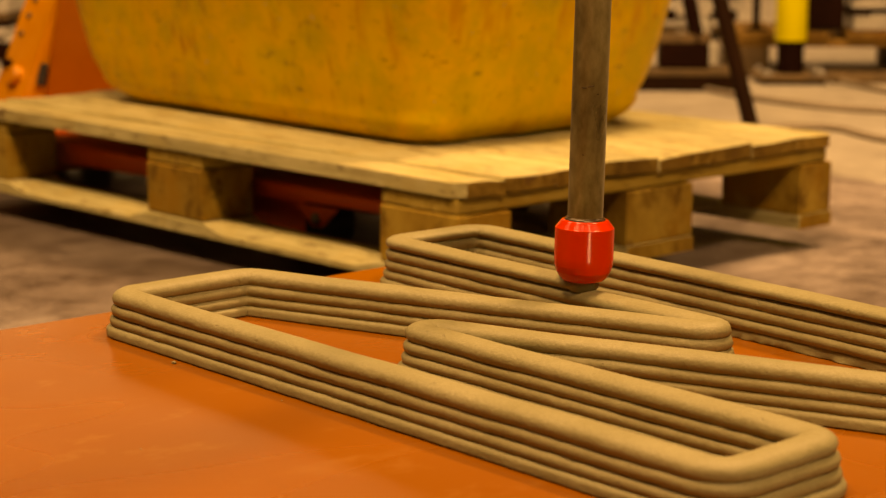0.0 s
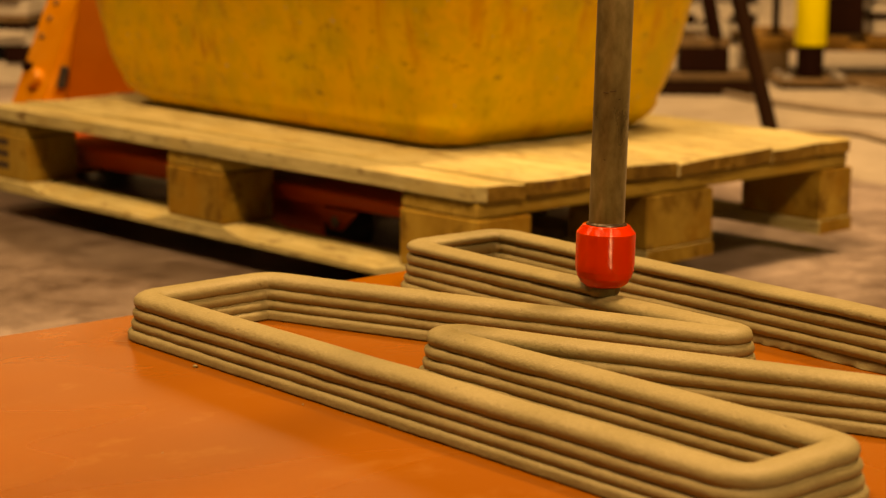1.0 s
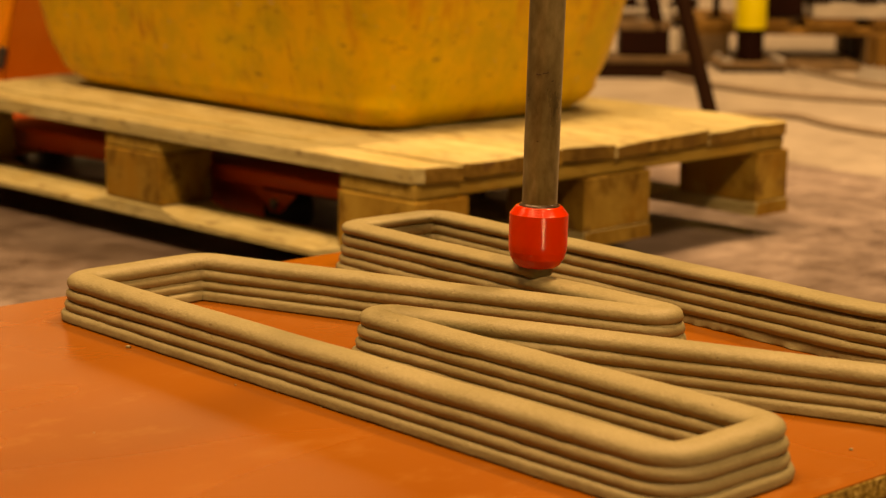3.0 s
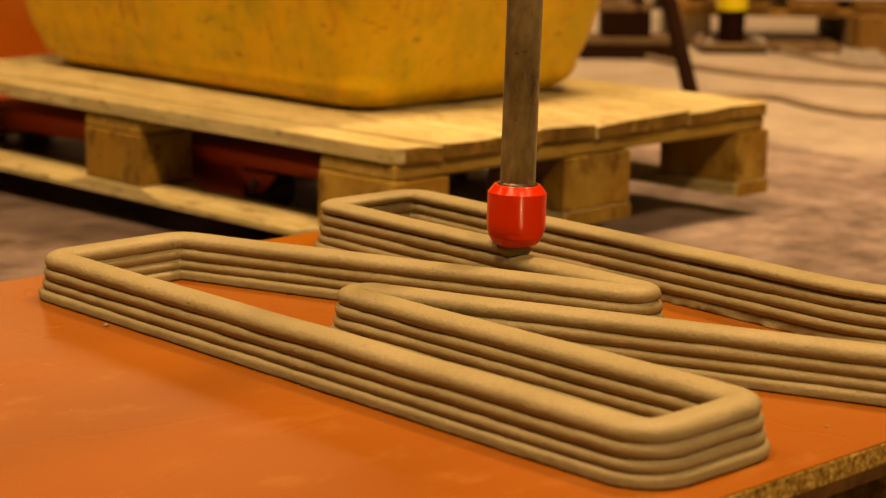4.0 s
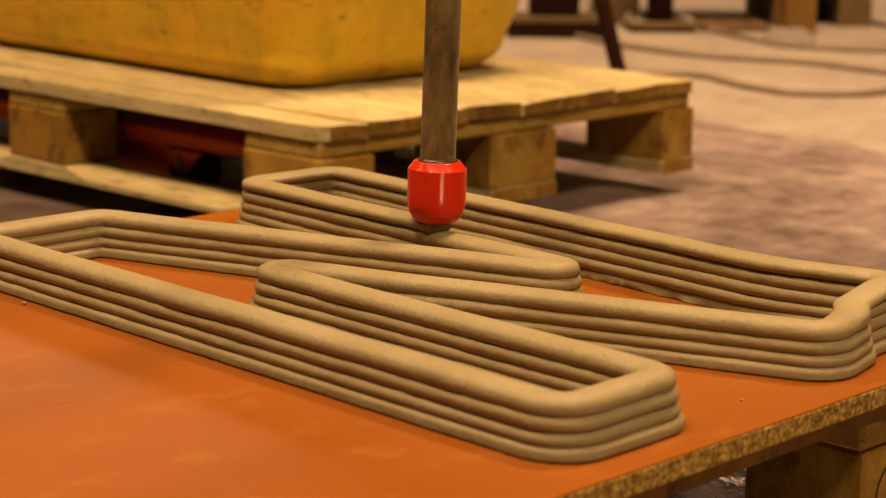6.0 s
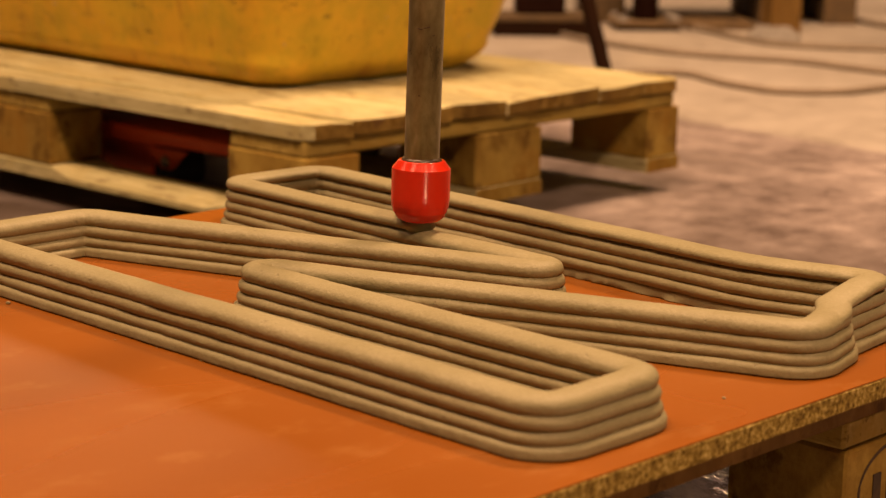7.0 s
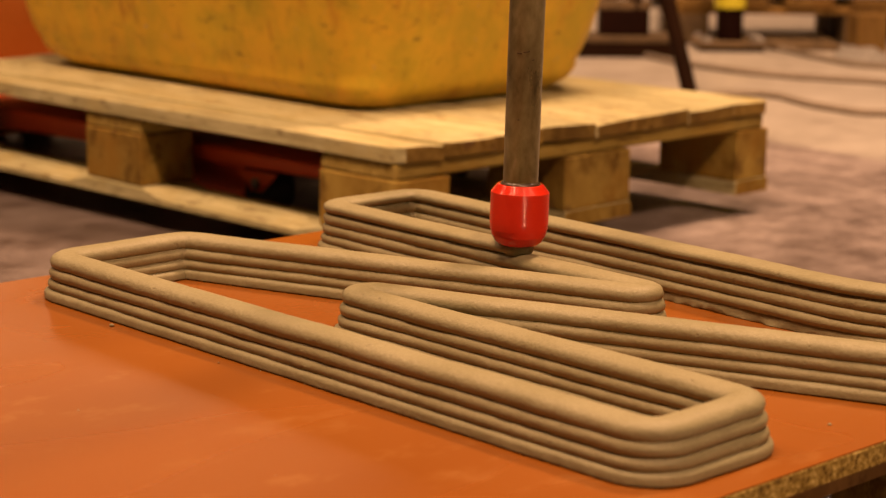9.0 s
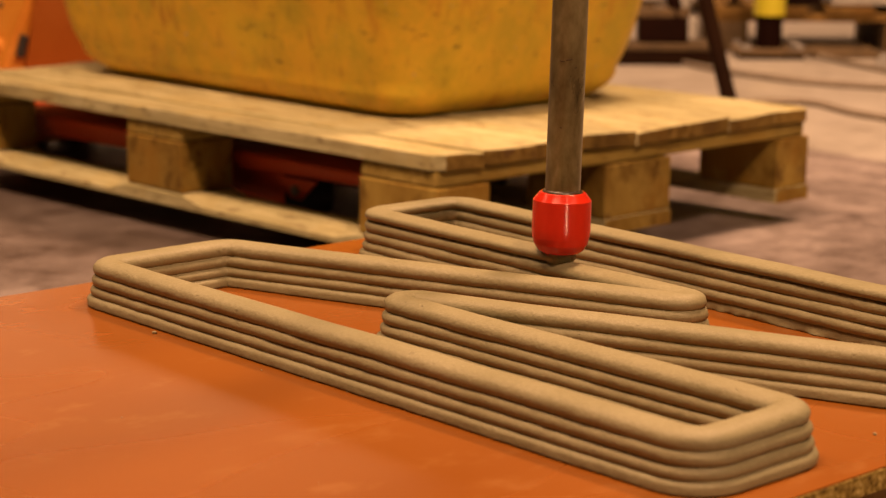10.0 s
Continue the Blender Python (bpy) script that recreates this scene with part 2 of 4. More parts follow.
CAP = material("red_printed_plastic", [(0.3, (0.58, 0.028, 0.001)), (0.7, (0.64, 0.034, 0.001))], 20, (0.13, 0.18), bump=0.04, fine=400, coat=0.0, spec=0.32, bump_dist=0.0004)
ORANGE = material("orange_paint", [(0.3, (0.50, 0.185, 0.006)), (0.5, (0.58, 0.235, 0.010)), (0.68, (0.62, 0.29, 0.03))], 9, (0.32, 0.5), bump=0.08, fine=80)
# the truck's orange darkened for its shaded front and frame
SHADED_ORANGE = material("shaded_orange_paint", [(0.3, (0.31, 0.085, 0.0025)), (0.7, (0.39, 0.118, 0.0035))], 7, (0.35, 0.5), bump=0.08, fine=80)
REDPAINT = material("red_orange_paint", [(0.3, (0.66, 0.085, 0.003)), (0.7, (0.74, 0.12, 0.004))], 9, (0.35, 0.55), bump=0.1, fine=80)
BLACK = material("black_powder_coat", [(0.3, (0.009, 0.0025, 0.0012)), (0.7, (0.015, 0.0045, 0.002))], 14, (0.6, 0.8), bump=0.1, spec=0.06)
RUBBER = material("black_rubber", [(0.3, (0.0144, 0.01296, 0.01152)), (0.7, (0.036, 0.0324, 0.0288))], 14, (0.6, 0.85), bump=0.15)
YELLOW = material("yellow_gloss_paint", [(0.3, (0.55, 0.50, 0.004)), (0.7, (0.60, 0.545, 0.008))], 9, (0.3, 0.45), bump=0.05)
GREY = material("grey_steel", [(0.3, (0.216, 0.2016, 0.1872)), (0.7, (0.3456, 0.3312, 0.3096))], 12, (0.4, 0.6), 0.4, bump=0.1)
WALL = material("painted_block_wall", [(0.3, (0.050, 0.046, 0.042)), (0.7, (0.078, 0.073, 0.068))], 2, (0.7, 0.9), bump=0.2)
SHEEN_PALE = material("pale_sheen_panel", [(0.3, (0.3024, 0.288, 0.252)), (0.7, (0.4032, 0.3888, 0.3456))], 1.5, (0.7, 0.9), bump=0.2)
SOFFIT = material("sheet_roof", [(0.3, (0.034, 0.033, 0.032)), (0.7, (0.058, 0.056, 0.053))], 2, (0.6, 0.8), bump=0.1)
PALE = material("pale_sacking", [(0.3, (0.36, 0.3456, 0.3168)), (0.7, (0.504, 0.4896, 0.4536))], 12, (0.6, 0.85), bump=0.4)
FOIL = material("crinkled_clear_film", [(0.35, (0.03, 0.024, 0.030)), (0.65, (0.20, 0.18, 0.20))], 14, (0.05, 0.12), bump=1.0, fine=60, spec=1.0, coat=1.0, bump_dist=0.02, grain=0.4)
CABLE = material("dusty_cable_sheath", [(0.3, (0.1872, 0.1512, 0.1116)), (0.7, (0.2592, 0.216, 0.162))], 20, (0.6, 0.8), bump=0.15)
RUST = material("rust_brown_steel", [(0.3, (0.010, 0.0035, 0.001)), (0.7, (0.020, 0.0075, 0.002))], 12, (0.6, 0.85), bump=0.3, spec=0.08)
BURN = material("burnt_mark", [(0.3, (0.0216, 0.01296, 0.00576)), (0.7, (0.0576, 0.0324, 0.0144))], 60, (0.8, 0.95), bump=0.2)


def floor_material():
    """Worn concrete: a darker, dusty bay that meets a paler, ground bay along a joint."""
    m = bpy.data.materials.new("worn_concrete")
    m.use_nodes = True
    nt = m.node_tree
    n, l = nt.nodes, nt.links
    bsdf = n["Principled BSDF"]
    geo = n.new("ShaderNodeNewGeometry")
    sep = n.new("ShaderNodeSeparateXYZ")
    l.new(geo.outputs["Position"], sep.inputs[0])

    def noise_node(scale, detail=6.0, rough=0.6):
        t = n.new("ShaderNodeTexNoise")
        t.inputs["Scale"].default_value, t.inputs["Detail"].default_value, t.inputs["Roughness"].default_value = scale, detail, rough
        l.new(geo.outputs["Position"], t.inputs["Vector"])
        return t

    def ramp(src, stops):
        r = n.new("ShaderNodeValToRGB")
        el = r.color_ramp.elements
        while len(el) < len(stops):
            el.new(0.5)
        for e, (p, c) in zip(el, stops):
            e.position, e.color = p, (*c, 1)
        l.new(src, r.inputs["Fac"])
        return r

    blotch, mid, fine = noise_node(2.6), noise_node(17, 10, 0.68), noise_node(160, 3)
    mix1 = n.new("ShaderNodeMix")
    mix1.inputs[0].default_value = 0.5
    l.new(blotch.outputs["Fac"], mix1.inputs[2])
    l.new(mid.outputs["Fac"], mix1.inputs[3])
    mix2 = n.new("ShaderNodeMix")
    mix2.inputs[0].default_value = 0.15
    l.new(mix1.outputs[0], mix2.inputs[2])
    l.new(fine.outputs["Fac"], mix2.inputs[3])
    dark = ramp(mix2.outputs[0], [(0.40, (0.095, 0.073, 0.068)), (0.46, (0.18, 0.148, 0.143)), (0.54, (0.275, 0.235, 0.23)), (0.62, (0.40, 0.352, 0.345))])
    pale = ramp(mix2.outputs[0], [(0.36, (0.25, 0.222, 0.188)), (0.45, (0.345, 0.318, 0.28)), (0.53, (0.40, 0.373, 0.332)), (0.66, (0.47, 0.44, 0.395))])
    # the joint runs nearly along y, at x about 1.40 + 0.13 y
    lean = n.new("ShaderNodeMath")
    lean.operation = "MULTIPLY_ADD"
    lean.inputs[1].default_value, lean.inputs[2].default_value = -0.13, -1.399
    l.new(sep.outputs["Y"], lean.inputs[0])
    dist = n.new("ShaderNodeMath")
    dist.operation = "ADD"
    l.new(sep.outputs["X"], dist.inputs[0])
    l.new(lean.outputs[0], dist.inputs[1])
    wob = n.new("ShaderNodeMath")
    wob.operation = "MULTIPLY_ADD"
    wob.inputs[1].default_value, wob.inputs[2].default_value = 0.08, -0.04
    l.new(mid.outputs["Fac"], wob.inputs[0])
    dist2 = n.new("ShaderNodeMath")
    dist2.operation = "ADD"
    l.new(dist.outputs[0], dist2.inputs[0])
    l.new(wob.outputs[0], dist2.inputs[1])
    side = n.new("ShaderNodeMapRange")
    side.inputs["From Min"].default_value, side.inputs["From Max"].default_value = -0.03, 0.03
    l.new(dist2.outputs[0], side.inputs["Value"])
    mc = n.new("ShaderNodeMix")
    mc.data_type = "RGBA"
    l.new(side.outputs[0], mc.inputs[0])
    l.new(dark.outputs["Color"], mc.inputs[6])
    l.new(pale.outputs["Color"], mc.inputs[7])
    # shade under the pallet and truck, painted into the floor colour
    pallet_shade = n.new("ShaderNodeMath")
    pallet_shade.operation = "MULTIPLY_ADD"
    pallet_shade.inputs[1].default_value = 0.9
    l.new(blotch.outputs["Fac"], pallet_shade.inputs[0])
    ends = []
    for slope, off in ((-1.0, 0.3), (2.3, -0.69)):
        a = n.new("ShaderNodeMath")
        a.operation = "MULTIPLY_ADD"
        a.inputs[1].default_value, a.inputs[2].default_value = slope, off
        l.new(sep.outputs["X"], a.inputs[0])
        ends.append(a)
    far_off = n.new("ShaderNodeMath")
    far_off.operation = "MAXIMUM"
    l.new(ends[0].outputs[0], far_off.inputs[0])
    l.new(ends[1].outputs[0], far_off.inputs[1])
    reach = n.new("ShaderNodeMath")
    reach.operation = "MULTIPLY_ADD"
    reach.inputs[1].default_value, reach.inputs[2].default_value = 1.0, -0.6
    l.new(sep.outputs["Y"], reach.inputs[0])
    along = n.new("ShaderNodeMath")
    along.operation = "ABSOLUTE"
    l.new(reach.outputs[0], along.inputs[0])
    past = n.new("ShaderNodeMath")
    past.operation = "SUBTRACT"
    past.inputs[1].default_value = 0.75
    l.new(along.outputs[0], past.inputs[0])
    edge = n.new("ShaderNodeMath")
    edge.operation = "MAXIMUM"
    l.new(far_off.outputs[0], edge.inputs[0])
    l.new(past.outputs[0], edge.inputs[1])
    l.new(edge.outputs[0], pallet_shade.inputs[2])
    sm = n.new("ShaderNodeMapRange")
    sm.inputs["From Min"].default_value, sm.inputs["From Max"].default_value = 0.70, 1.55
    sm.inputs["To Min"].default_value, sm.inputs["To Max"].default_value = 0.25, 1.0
    l.new(pallet_shade.outputs[0], sm.inputs["Value"])
    shaded_floor = n.new("ShaderNodeMix")
    shaded_floor.data_type = "RGBA"
    shaded_floor.inputs[6].default_value = (0.035, 0.022, 0.014, 1)
    l.new(sm.outputs[0], shaded_floor.inputs[0])
    l.new(mc.outputs[2], shaded_floor.inputs[7])
    l.new(shaded_floor.outputs[2], bsdf.inputs["Base Color"])
    rr = n.new("ShaderNodeMapRange")
    rr.inputs["To Min"].default_value, rr.inputs["To Max"].default_value = 0.25, 0.75
    l.new(mid.outputs["Fac"], rr.inputs["Value"])
    l.new(rr.outputs[0], bsdf.inputs["Roughness"])
    bp = n.new("ShaderNodeBump")
    bp.inputs["Strength"].default_value, bp.inputs["Distance"].default_value = 0.3, 0.003
    l.new(mix2.outputs[0], bp.inputs["Height"])
    l.new(bp.outputs[0], bsdf.inputs["Normal"])
    return m


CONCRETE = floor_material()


# ---- mesh helpers ----
def empty(name, m=None):
    ob = new(name)
    ob.empty_display_size = 0.05
    if m is not None:
        ob.matrix_world = m
    return ob


def mesh_of(name, bm, mat, smooth=False, crease=42):
    me = bpy.data.meshes.new(name)
    bmesh.ops.recalc_face_normals(bm, faces=bm.faces)
    bm.to_mesh(me)
    bm.free()
    me.materials.append(mat)
    if smooth:
        for p in me.polygons:
            p.use_smooth = True
        me.set_sharp_from_angle(angle=radians(crease))
    return me


def part(name, bm, mat, parent=None, label="", smooth=False, at=None, crease=42):
    ob = new(name, mesh_of(name, bm, mat, smooth, crease))
    if parent is not None:
        ob.parent = parent
    if at is not None:
        ob.matrix_basis = at
    return tagged(ob, label)


def box(x0, y0, z0, x1, y1, z1, bevel=0.002, seg=1, jitter=0.0, rnd=None):
    bm = bmesh.new()
    bmesh.ops.create_cube(bm, size=1)
    for v in bm.verts:
        v.co = Vector(((x0 + x1) / 2 + v.co.x * (x1 - x0), (y0 + y1) / 2 + v.co.y * (y1 - y0), (z0 + z1) / 2 + v.co.z * (z1 - z0)))
        if jitter:
            v.co += Vector((rnd.uniform(-1, 1), rnd.uniform(-1, 1), rnd.uniform(-0.5, 0.5))) * jitter
    if bevel:
        bmesh.ops.bevel(bm, geom=bm.edges[:], offset=bevel, segments=seg, affect="EDGES", profile=0.6)
    return bm


def lathe(profile, seg=40, cap=True):
    """A body of revolution round z from (radius, height) pairs, bottom first."""
    bm = bmesh.new()
    rings = []
    for r, z in profile:
        rings.append([bm.verts.new((r * math.cos(2 * math.pi * i / seg), r * math.sin(2 * math.pi * i / seg), z)) for i in range(seg)])
    for a, b in zip(rings, rings[1:]):
        for i in range(seg):
            bm.faces.new((a[i], a[(i + 1) % seg], b[(i + 1) % seg], b[i]))
    if cap:
        bm.faces.new(rings[0][::-1])
        bm.faces.new(rings[-1])
    return bm


def tube(points, radius, seg=8):
    """A round bar or cable through the points."""
    bm = bmesh.new()
    rings = []
    pts = [Vector(p) for p in points]
    for i, p in enumerate(pts):
        d = (pts[min(i + 1, len(pts) - 1)] - pts[max(i - 1, 0)]).normalized()
        up = Vector((0, 0, 1)) if abs(d.z) < 0.95 else Vector((1, 0, 0))
        a = d.cross(up).normalized()
        b = a.cross(d)
        rings.append([bm.verts.new(p + radius * (a * math.cos(2 * math.pi * k / seg) + b * math.sin(2 * math.pi * k / seg))) for k in range(seg)])
    for r, s in zip(rings, rings[1:]):
        for k in range(seg):
            bm.faces.new((r[k], r[(k + 1) % seg], s[(k + 1) % seg], s[k]))
    bm.faces.new(rings[0][::-1])
    bm.faces.new(rings[-1])
    return bm


def glide(points, step=0.05):
    """Catmull-Rom points along a few given ones."""
    pts = [Vector(p) for p in points]
    pts = [2 * pts[0] - pts[1]] + pts + [2 * pts[-1] - pts[-2]]
    out = []
    for i in range(1, len(pts) - 2):
        p0, p1, p2, p3 = pts[i - 1:i + 3]
        k = max(2, int((p2 - p1).length / step))
        for j in range(k):
            t = j / k
            out.append(0.5 * (2 * p1 + (p2 - p0) * t + (2 * p0 - 5 * p1 + 4 * p2 - p3) * t * t + (3 * p1 - p0 - 3 * p2 + p3) * t ** 3))
    out.append(pts[-2])
    return out


# ---- setting ----
X0, X1, Y0, Y1, H = -7.0, 11.0, -7.0, 10.0, 6.0
GROUND = -0.035  # the truck holds the tub's pallet this far off the floor
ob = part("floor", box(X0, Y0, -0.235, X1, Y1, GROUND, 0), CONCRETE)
tagged(ob, "worn dusty concrete hall floor with stains and painted pallet shade", "floor", kind="structure")
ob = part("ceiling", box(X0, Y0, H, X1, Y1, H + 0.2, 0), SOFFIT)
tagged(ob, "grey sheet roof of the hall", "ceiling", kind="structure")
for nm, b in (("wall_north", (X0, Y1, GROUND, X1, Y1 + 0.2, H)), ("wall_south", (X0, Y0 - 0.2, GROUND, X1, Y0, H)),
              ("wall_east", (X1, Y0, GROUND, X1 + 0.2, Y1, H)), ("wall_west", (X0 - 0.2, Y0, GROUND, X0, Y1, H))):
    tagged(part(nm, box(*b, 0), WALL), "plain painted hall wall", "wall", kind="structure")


# added, unseen: a pale, lamp-lit panel whose upper corner mirrors in the board's gloss
ob = part("sheen_panel", box(-5.5, 0.0, 0.0, 0.1, 0.1, 3.0 - GROUND, 0.004), SHEEN_PALE, at=pose(5.6, 6.08, GROUND, 0, 0, -43))
tagged(ob, "pale unseen panel added for the board's sheen", "wall", kind="structure")


# ---- pallets ----
def plank(x0, x1, y0, y1, z0, z1, r, cup, clip=0, nx=6, ny=14, lean=0.0):
    """A sawn board along y, a little cupped and uneven, its outer corners clipped where clip names the side."""
    bm = bmesh.new()
    seed = r.uniform(0, 90)
    bend = r.uniform(-1, 1) * cup
    top, low = [], []
    for j in range(ny + 1):
        rt, rl = [], []
        for i in range(nx + 1):
            u, v = i / nx, j / ny
            x = x0 + (x1 - x0) * u
            y = y0 + (y1 - y0) * v
            if j in (0, ny):
                y += 0.004 * noise.noise(Vector((x * 30, seed, j)))
                if (clip < 0 and i == 0) or (clip > 0 and i == nx):
                    y += 0.017 if j == 0 else -0.017
            if i in (0, nx):
                x += 0.0012 * noise.noise(Vector((y * 6, seed, i)))
            z = lean * (2 * u - 1) + bend * (1 - (2 * u - 1) ** 2) + 0.0016 * noise.noise(Vector((x * 12, y * 5, seed)))
            edge = 0.0012 if i in (0, nx) or j in (0, ny) else 0.0
            rt.append(bm.verts.new((x, y, z1 + z - edge)))
            low_z = z0 + z * 0.6 + (0.0022 * noise.noise(Vector((x * 55, seed, 7))) if j in (0, ny) else 0.0)
            rl.append(bm.verts.new((x, y, low_z)))
        top.append(rt)
        low.append(rl)
    for j in range(ny):
        for i in range(nx):
            bm.faces.new((top[j][i], top[j][i + 1], top[j + 1][i + 1], top[j + 1][i]))
            bm.faces.new((low[j][i], low[j + 1][i], low[j + 1][i + 1], low[j][i + 1]))
        bm.faces.new((low[j][0], top[j][0], top[j + 1][0], low[j + 1][0]))
        bm.faces.new((top[j][nx], low[j][nx], low[j + 1][nx], top[j + 1][nx]))
    for i in range(nx):
        bm.faces.new((low[0][i], low[0][i + 1], top[0][i + 1], top[0][i]))
        bm.faces.new((low[ny][i + 1], low[ny][i], top[ny][i], top[ny][i + 1]))
    return bm


def runner(x0, x1, length, h, blocks):
    """A bottom board along y whose upper edges are chamfered between the blocks."""
    bm = bmesh.new()
    stations = []
    for k, (a, b) in enumerate(blocks):
        stations += [(a, 0), (b, 0)]
        if k < len(blocks) - 1:
            stations += [(b + 0.045, 1), (blocks[k + 1][0] - 0.045, 1)]
    rings = []
    for y, c in stations:
        d, e = (0.034, 0.0135) if c else (0.003, 0.003)
        sec = [(x0, 0), (x1, 0), (x1, h - e), (x1 - d, h), (x0 + d, h), (x0, h - e)]
        rings.append([bm.verts.new((x, y, z)) for x, z in sec])
    for r, q in zip(rings, rings[1:]):
        for i in range(6):
            bm.faces.new((r[i], r[(i + 1) % 6], q[(i + 1) % 6], q[i]))
    bm.faces.new(rings[0][::-1])
    bm.faces.new(rings[-1])
    return bm


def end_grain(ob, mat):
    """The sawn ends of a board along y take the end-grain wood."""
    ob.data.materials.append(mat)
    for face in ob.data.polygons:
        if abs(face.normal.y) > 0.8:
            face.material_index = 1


def pallet(name, label, boards, rnd, height=0.144, length=1.2, width=0.8, wood=WOOD, cross=WOOD_X, block=BLOCK, end=END, group="", wavy=0.0, narrow=0.1, shift=0.0, middle=(0.3275, 0.4725), runners=True):
    """A block pallet, its near corner at the origin, width along x, length along y. boards: the deck boards' edges along x."""
    root = tagged(empty(name), label, "pallet", group)
    th = 0.022
    bh = height - 3 * th
    lx = [(0, 0.1), middle, (width - narrow, width)]
    ly = [(0, 0.145 + shift * 1.6), (length / 2 - 0.0725 + shift, length / 2 + 0.0725 + shift), (length - 0.145 + shift * 1.2, length)]
    for k, (a, b) in enumerate(boards):
        thin = rnd.uniform(0.0, 0.0035) if wavy else 0.0
        bm = plank(a - 0.0008, b + 0.0008, rnd.uniform(-wavy, wavy) * 0.35, length + rnd.uniform(-wavy, wavy), height - th + thin, height + rnd.uniform(-0.4, 0.4) * wavy, rnd,
                   wavy * 0.35, clip=(-1 if k == 0 else 1 if k == len(boards) - 1 else 0), lean=rnd.uniform(-0.5, 0.5) * wavy)
        plank_ob = part("deck_board", bm, wood, root, smooth=True)
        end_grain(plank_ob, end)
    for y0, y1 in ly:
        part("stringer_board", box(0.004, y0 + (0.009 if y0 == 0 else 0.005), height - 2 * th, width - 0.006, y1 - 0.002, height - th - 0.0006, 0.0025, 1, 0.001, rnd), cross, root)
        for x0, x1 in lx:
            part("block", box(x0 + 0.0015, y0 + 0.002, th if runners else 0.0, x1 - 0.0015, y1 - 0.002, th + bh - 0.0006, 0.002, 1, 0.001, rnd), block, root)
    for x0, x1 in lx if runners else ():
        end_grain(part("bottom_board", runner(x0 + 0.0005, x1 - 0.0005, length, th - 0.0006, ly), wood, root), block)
    return root


rnd = random.Random(4)
edges = [0.0, 0.082, 0.184, 0.276, 0.392, 0.506, 0.604, 0.712, 0.809]
tub_pallet = pallet("wooden_pallet", "pale softwood block pallet with worn close-laid deck boards",
                    list(zip(edges, edges[1:])), rnd, wavy=0.004, length=1.235, width=0.808, narrow=0.082, shift=0.008)
TILT = pose(0, 0, 0, 0.42)  # the truck lifts its far end a little
tub_pallet.matrix_world = TILT

for k in range(3):
    part("burnt_bar", box(-0.0008, -0.034, -0.006, 0.0012, 0.034, 0.006, 0), BURN, tub_pallet, "burnt bar on the block", at=pose(0.0022, 1.198, 0.045 + 0.02 * k))

# pallet under the board, long side along x
table_pallet = pallet("wooden_pallet", "softwood block pallet carrying the red board", [(0, 0.145), (0.165, 0.265), (0.29, 0.42), (0.44, 0.54), (0.56, 0.70)],
                      rnd, height=0.151 - GROUND, width=0.70, wood=TIMBER)
table_pallet.matrix_world = pose(-0.461, -1.1790, GROUND, 0, 0, 89.2)

# burnt oval mark on the middle block, with bars for its lettering
mark = part("burnt_mark", tube([(0, 0.050 * math.cos(a), 0.031 * math.sin(a)) for a in [2 * math.pi * k / 40 for k in range(41)]], 0.0012, 6), BURN,
            table_pallet, "burnt oval mark with plain bars", at=pose(0.0015, 0.075, 0.072 - GROUND))
for k in range(4):
    part("bar", box(-0.0008, -0.005, -0.011, 0.0008, 0.005, 0.011, 0), BURN, mark, at=pose(0, 0.027 - 0.018 * k, 0))


# ---- printing board ----
board = tagged(empty("formwork_board", pose(-0.9, -1.199, 0, 0, 0, -0.8) @ pose(0.9, 1.199, 0)), "orange-red film-faced chipboard with a rough cut edge on a pallet", "board")
BX0, BX1, BY0, BY1, BT = -1.55, -0.437, -1.199, -0.4420, 0.166
part("core", box(BX0, BY0, BT - 0.0145, BX1, BY1, BT - 0.0012, 0.0006), CHIP, board, "rough brown chipboard core")
part("film", box(BX0 - 0.0002, BY0 + 0.0006, BT - 0.0011, BX1 + 0.0002, BY1 + 0.0004, BT, 0.0004), FILM, board, "orange-red phenolic film")


# ---- printed clay wall ----
def fillet(points, radius, closed=True, step=0.004):
    """Points along a polyline with rounded corners, evenly spaced."""
    out = []
    n = len(points)
    for i in range(n):
        p = Vector(points[i][:2])
        r = points[i][2] if len(points[i]) > 2 else radius
        if not closed and i in (0, n - 1):
            out.append(p)
            continue
        a, b = Vector(points[i - 1][:2]), Vector(points[(i + 1) % n][:2])
        u, v = (a - p).normalized(), (b - p).normalized()
        half = u.angle(v) / 2
        cut = min(r / math.tan(half), 0.48 * (a - p).length, 0.48 * (b - p).length)
        r = cut * math.tan(half)
        c = p + (u + v).normalized() * (r / math.sin(half))
        s, e = p + u * cut - c, p + v * cut - c
        ang = s.angle_signed(e)
        k = max(3, int(abs(ang) * r / 0.003))
        for j in range(k + 1):
            w = -ang * j / k
            out.append(c + Vector((s.x * math.cos(w) - s.y * math.sin(w), s.x * math.sin(w) + s.y * math.cos(w))))
    if closed:
        out.append(out[0].copy())
    res, left = [], 0.0
    for p, q in zip(out, out[1:]):
        d = (q - p).length
        if d < 1e-7:
            continue
        while left < d:
            res.append(p.lerp(q, left / d))
            left += step
        left -= d
    return res


